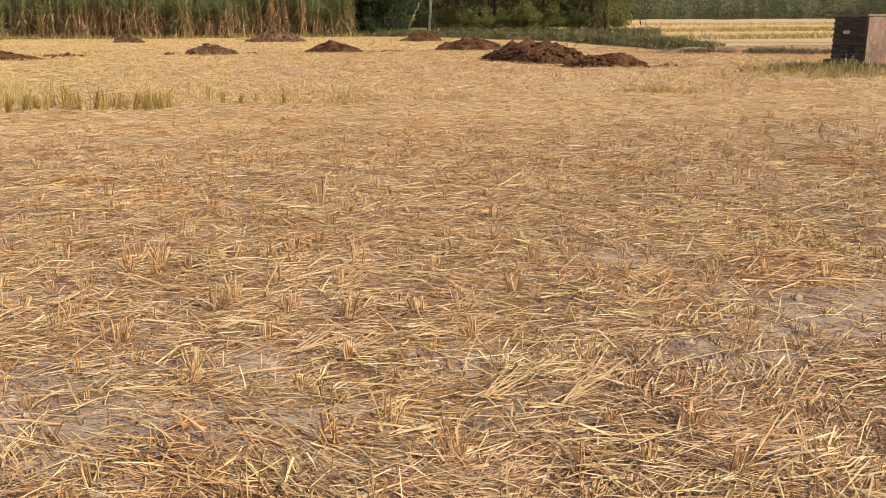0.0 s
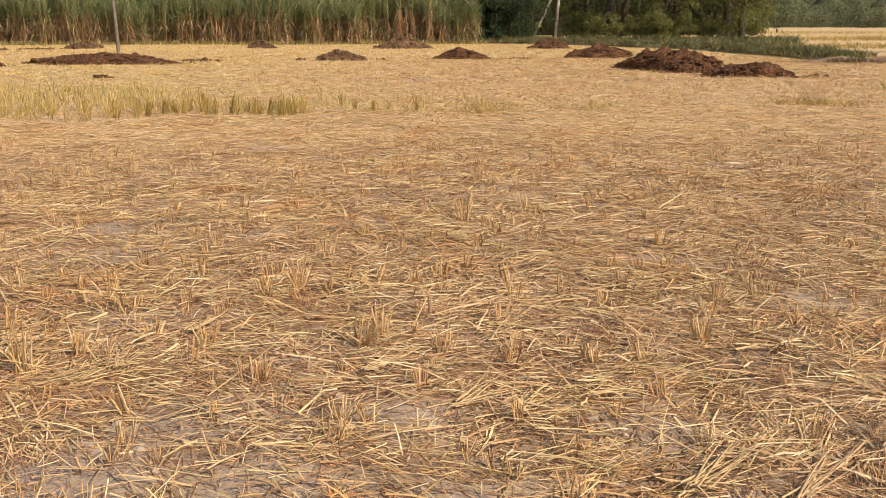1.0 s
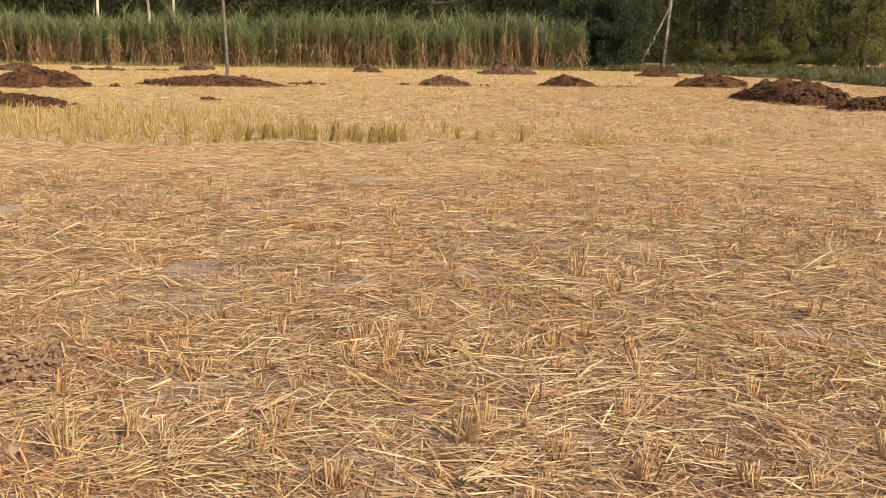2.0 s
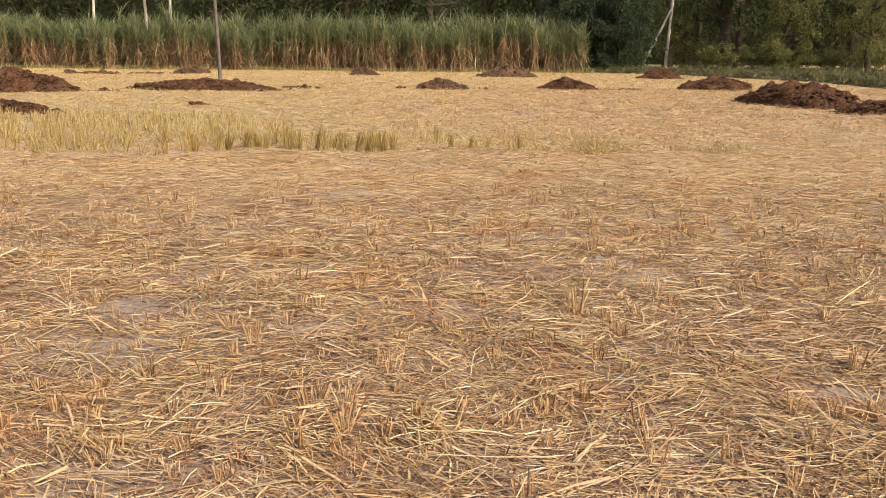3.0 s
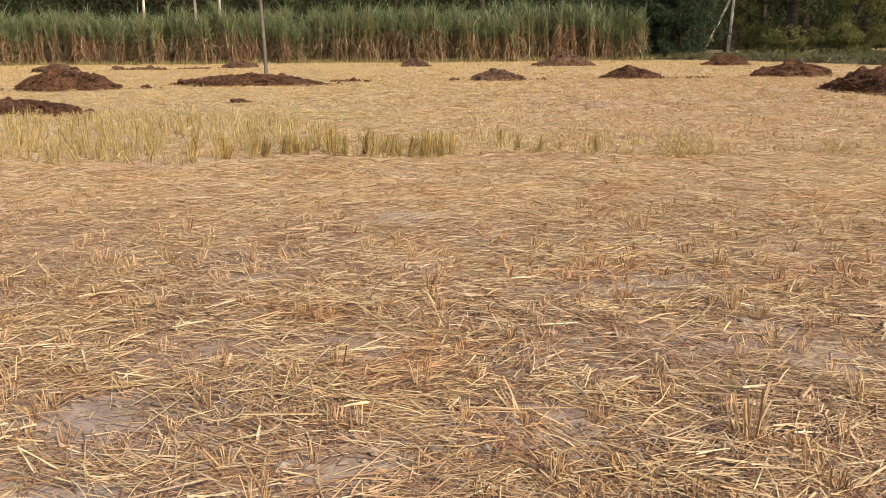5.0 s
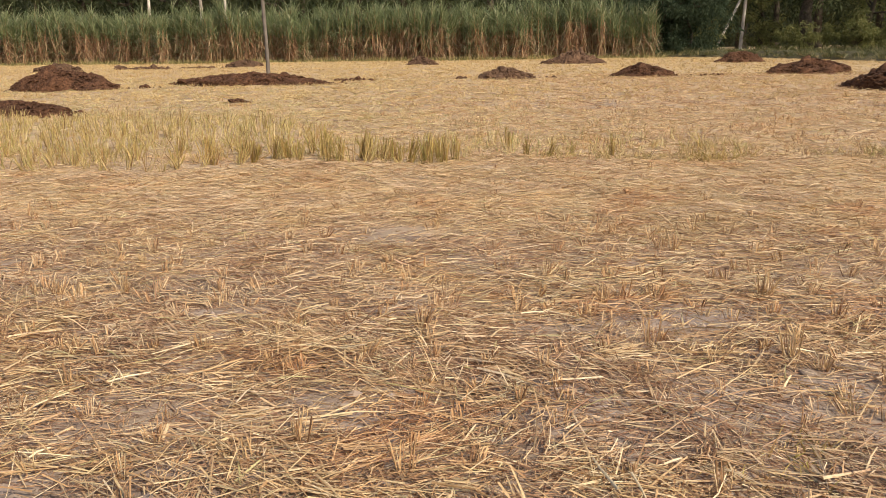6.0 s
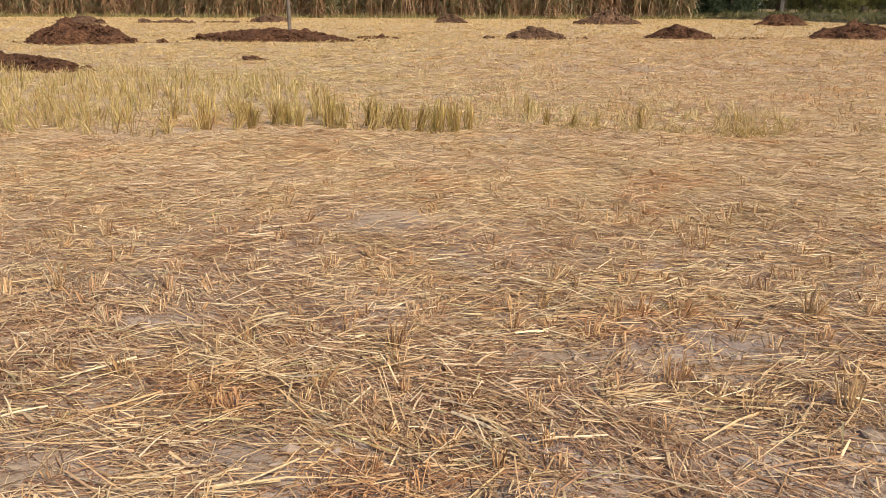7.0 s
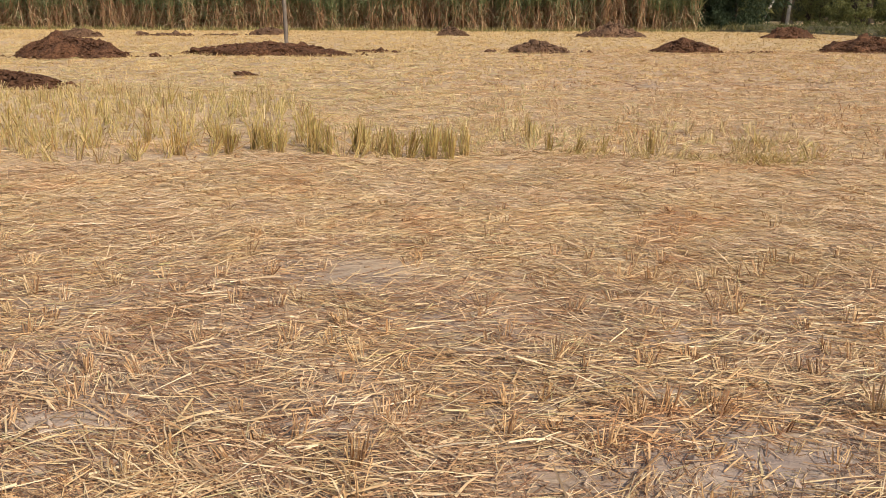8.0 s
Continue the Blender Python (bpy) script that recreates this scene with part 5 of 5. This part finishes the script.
def brick_tank(x, y, turn, w, d, h):
    tank = new("brick_tank")
    tank.matrix_basis = pose(x, y, 0, 0, 0, turn)
    tagged(tank, "square brick water tank in grass, walls toned dark as in shade", "tank")
    bm = bmesh.new()
    bmesh.ops.create_cube(bm, size=1, matrix=Matrix.Translation((0, 0, h / 2 - 0.03)) @ Matrix.Diagonal((w - 0.03, d - 0.03, h + 0.0, 1)))
    bmesh.ops.bevel(bm, geom=bm.edges[:], offset=0.012, segments=1, affect="EDGES")
    part("core", bm_mesh("core", bm, MORTAR), tank)
    bm = bmesh.new()
    bmesh.ops.create_cube(bm, size=1, matrix=Matrix.Translation((0, 0, h + 0.015)) @ Matrix.Diagonal((w + 0.05, d + 0.05, 0.06, 1)))
    bmesh.ops.bevel(bm, geom=bm.edges[:], offset=0.015, segments=2, affect="EDGES")
    part("coping", bm_mesh("coping", bm, PLASTER), tank, "grey cement coping")
    for name, label, mat, centre, size in (("ledge", "cement ledge jutting from the wall, sunlit paleness in its colour", LIT_LEDGE, (-w / 2 - 0.05, 0.06, h * 0.68), (0.12, 0.17, 0.10)),
                                           ("foot", "dark broken brick footing", MORTAR, (-w / 2 - 0.14, 0.1, 0.09), (0.34, d * 0.95, 0.26))):
        bm = bmesh.new()
        bmesh.ops.create_cube(bm, size=1, matrix=Matrix.Translation(centre) @ Matrix.Diagonal((*size, 1)))
        bmesh.ops.bevel(bm, geom=bm.edges[:], offset=0.02, segments=2, affect="EDGES")
        part(name, bm_mesh(name, bm, mat), tank, label)
    # Thin added slab that carries the lighter sunlit tone of this wall.
    bm = bmesh.new()
    bmesh.ops.create_cube(bm, size=1, matrix=Matrix.Translation((0.01, -d / 2 - 0.02, h / 2 - 0.02)) @ Matrix.Diagonal((w - 0.02, 0.022, h - 0.02, 1)))
    bmesh.ops.bevel(bm, geom=bm.edges[:], offset=0.006, segments=1, affect="EDGES")
    part("plaster", bm_mesh("plaster", bm, SUNLIT_PINK), tank, "pinkish facing slab, toned light for the sunlit side")
    bm = bmesh.new()
    bmesh.ops.create_cube(bm, size=1, matrix=Matrix.Diagonal((0.222, 0.05, 0.067, 1)))
    bmesh.ops.bevel(bm, geom=bm.edges[:], offset=0.007, segments=1, affect="EDGES")
    me = bm_mesh("brick", bm, BRICK)
    r = np.random.default_rng(8)
    for c in range(int((h - 0.02) / 0.077)):
        z = 0.045 + c * 0.077
        for face, (span, off) in enumerate(((w, d), (w, d), (d, w), (d, w))):
            s = -span / 2 + 0.113 + (0.0 if c % 2 else 0.06)
            while s < span / 2 - 0.1:
                o = off / 2 - 0.018 + r.normal(0, 0.003)
                p = pose(s, -o, z, 0, 0, r.normal(0, 0.6)) if face == 0 else pose(s, o, z) if face == 1 else pose(-o, s, z, 0, 0, 90 + r.normal(0, 0.6)) if face == 2 else pose(o, s, z, 0, 0, 90)
                part("brick", me, tank).matrix_basis = p
                s += 0.233


brick_tank(18.70, 10.34, 30, 1.4, 0.95, 1.42)
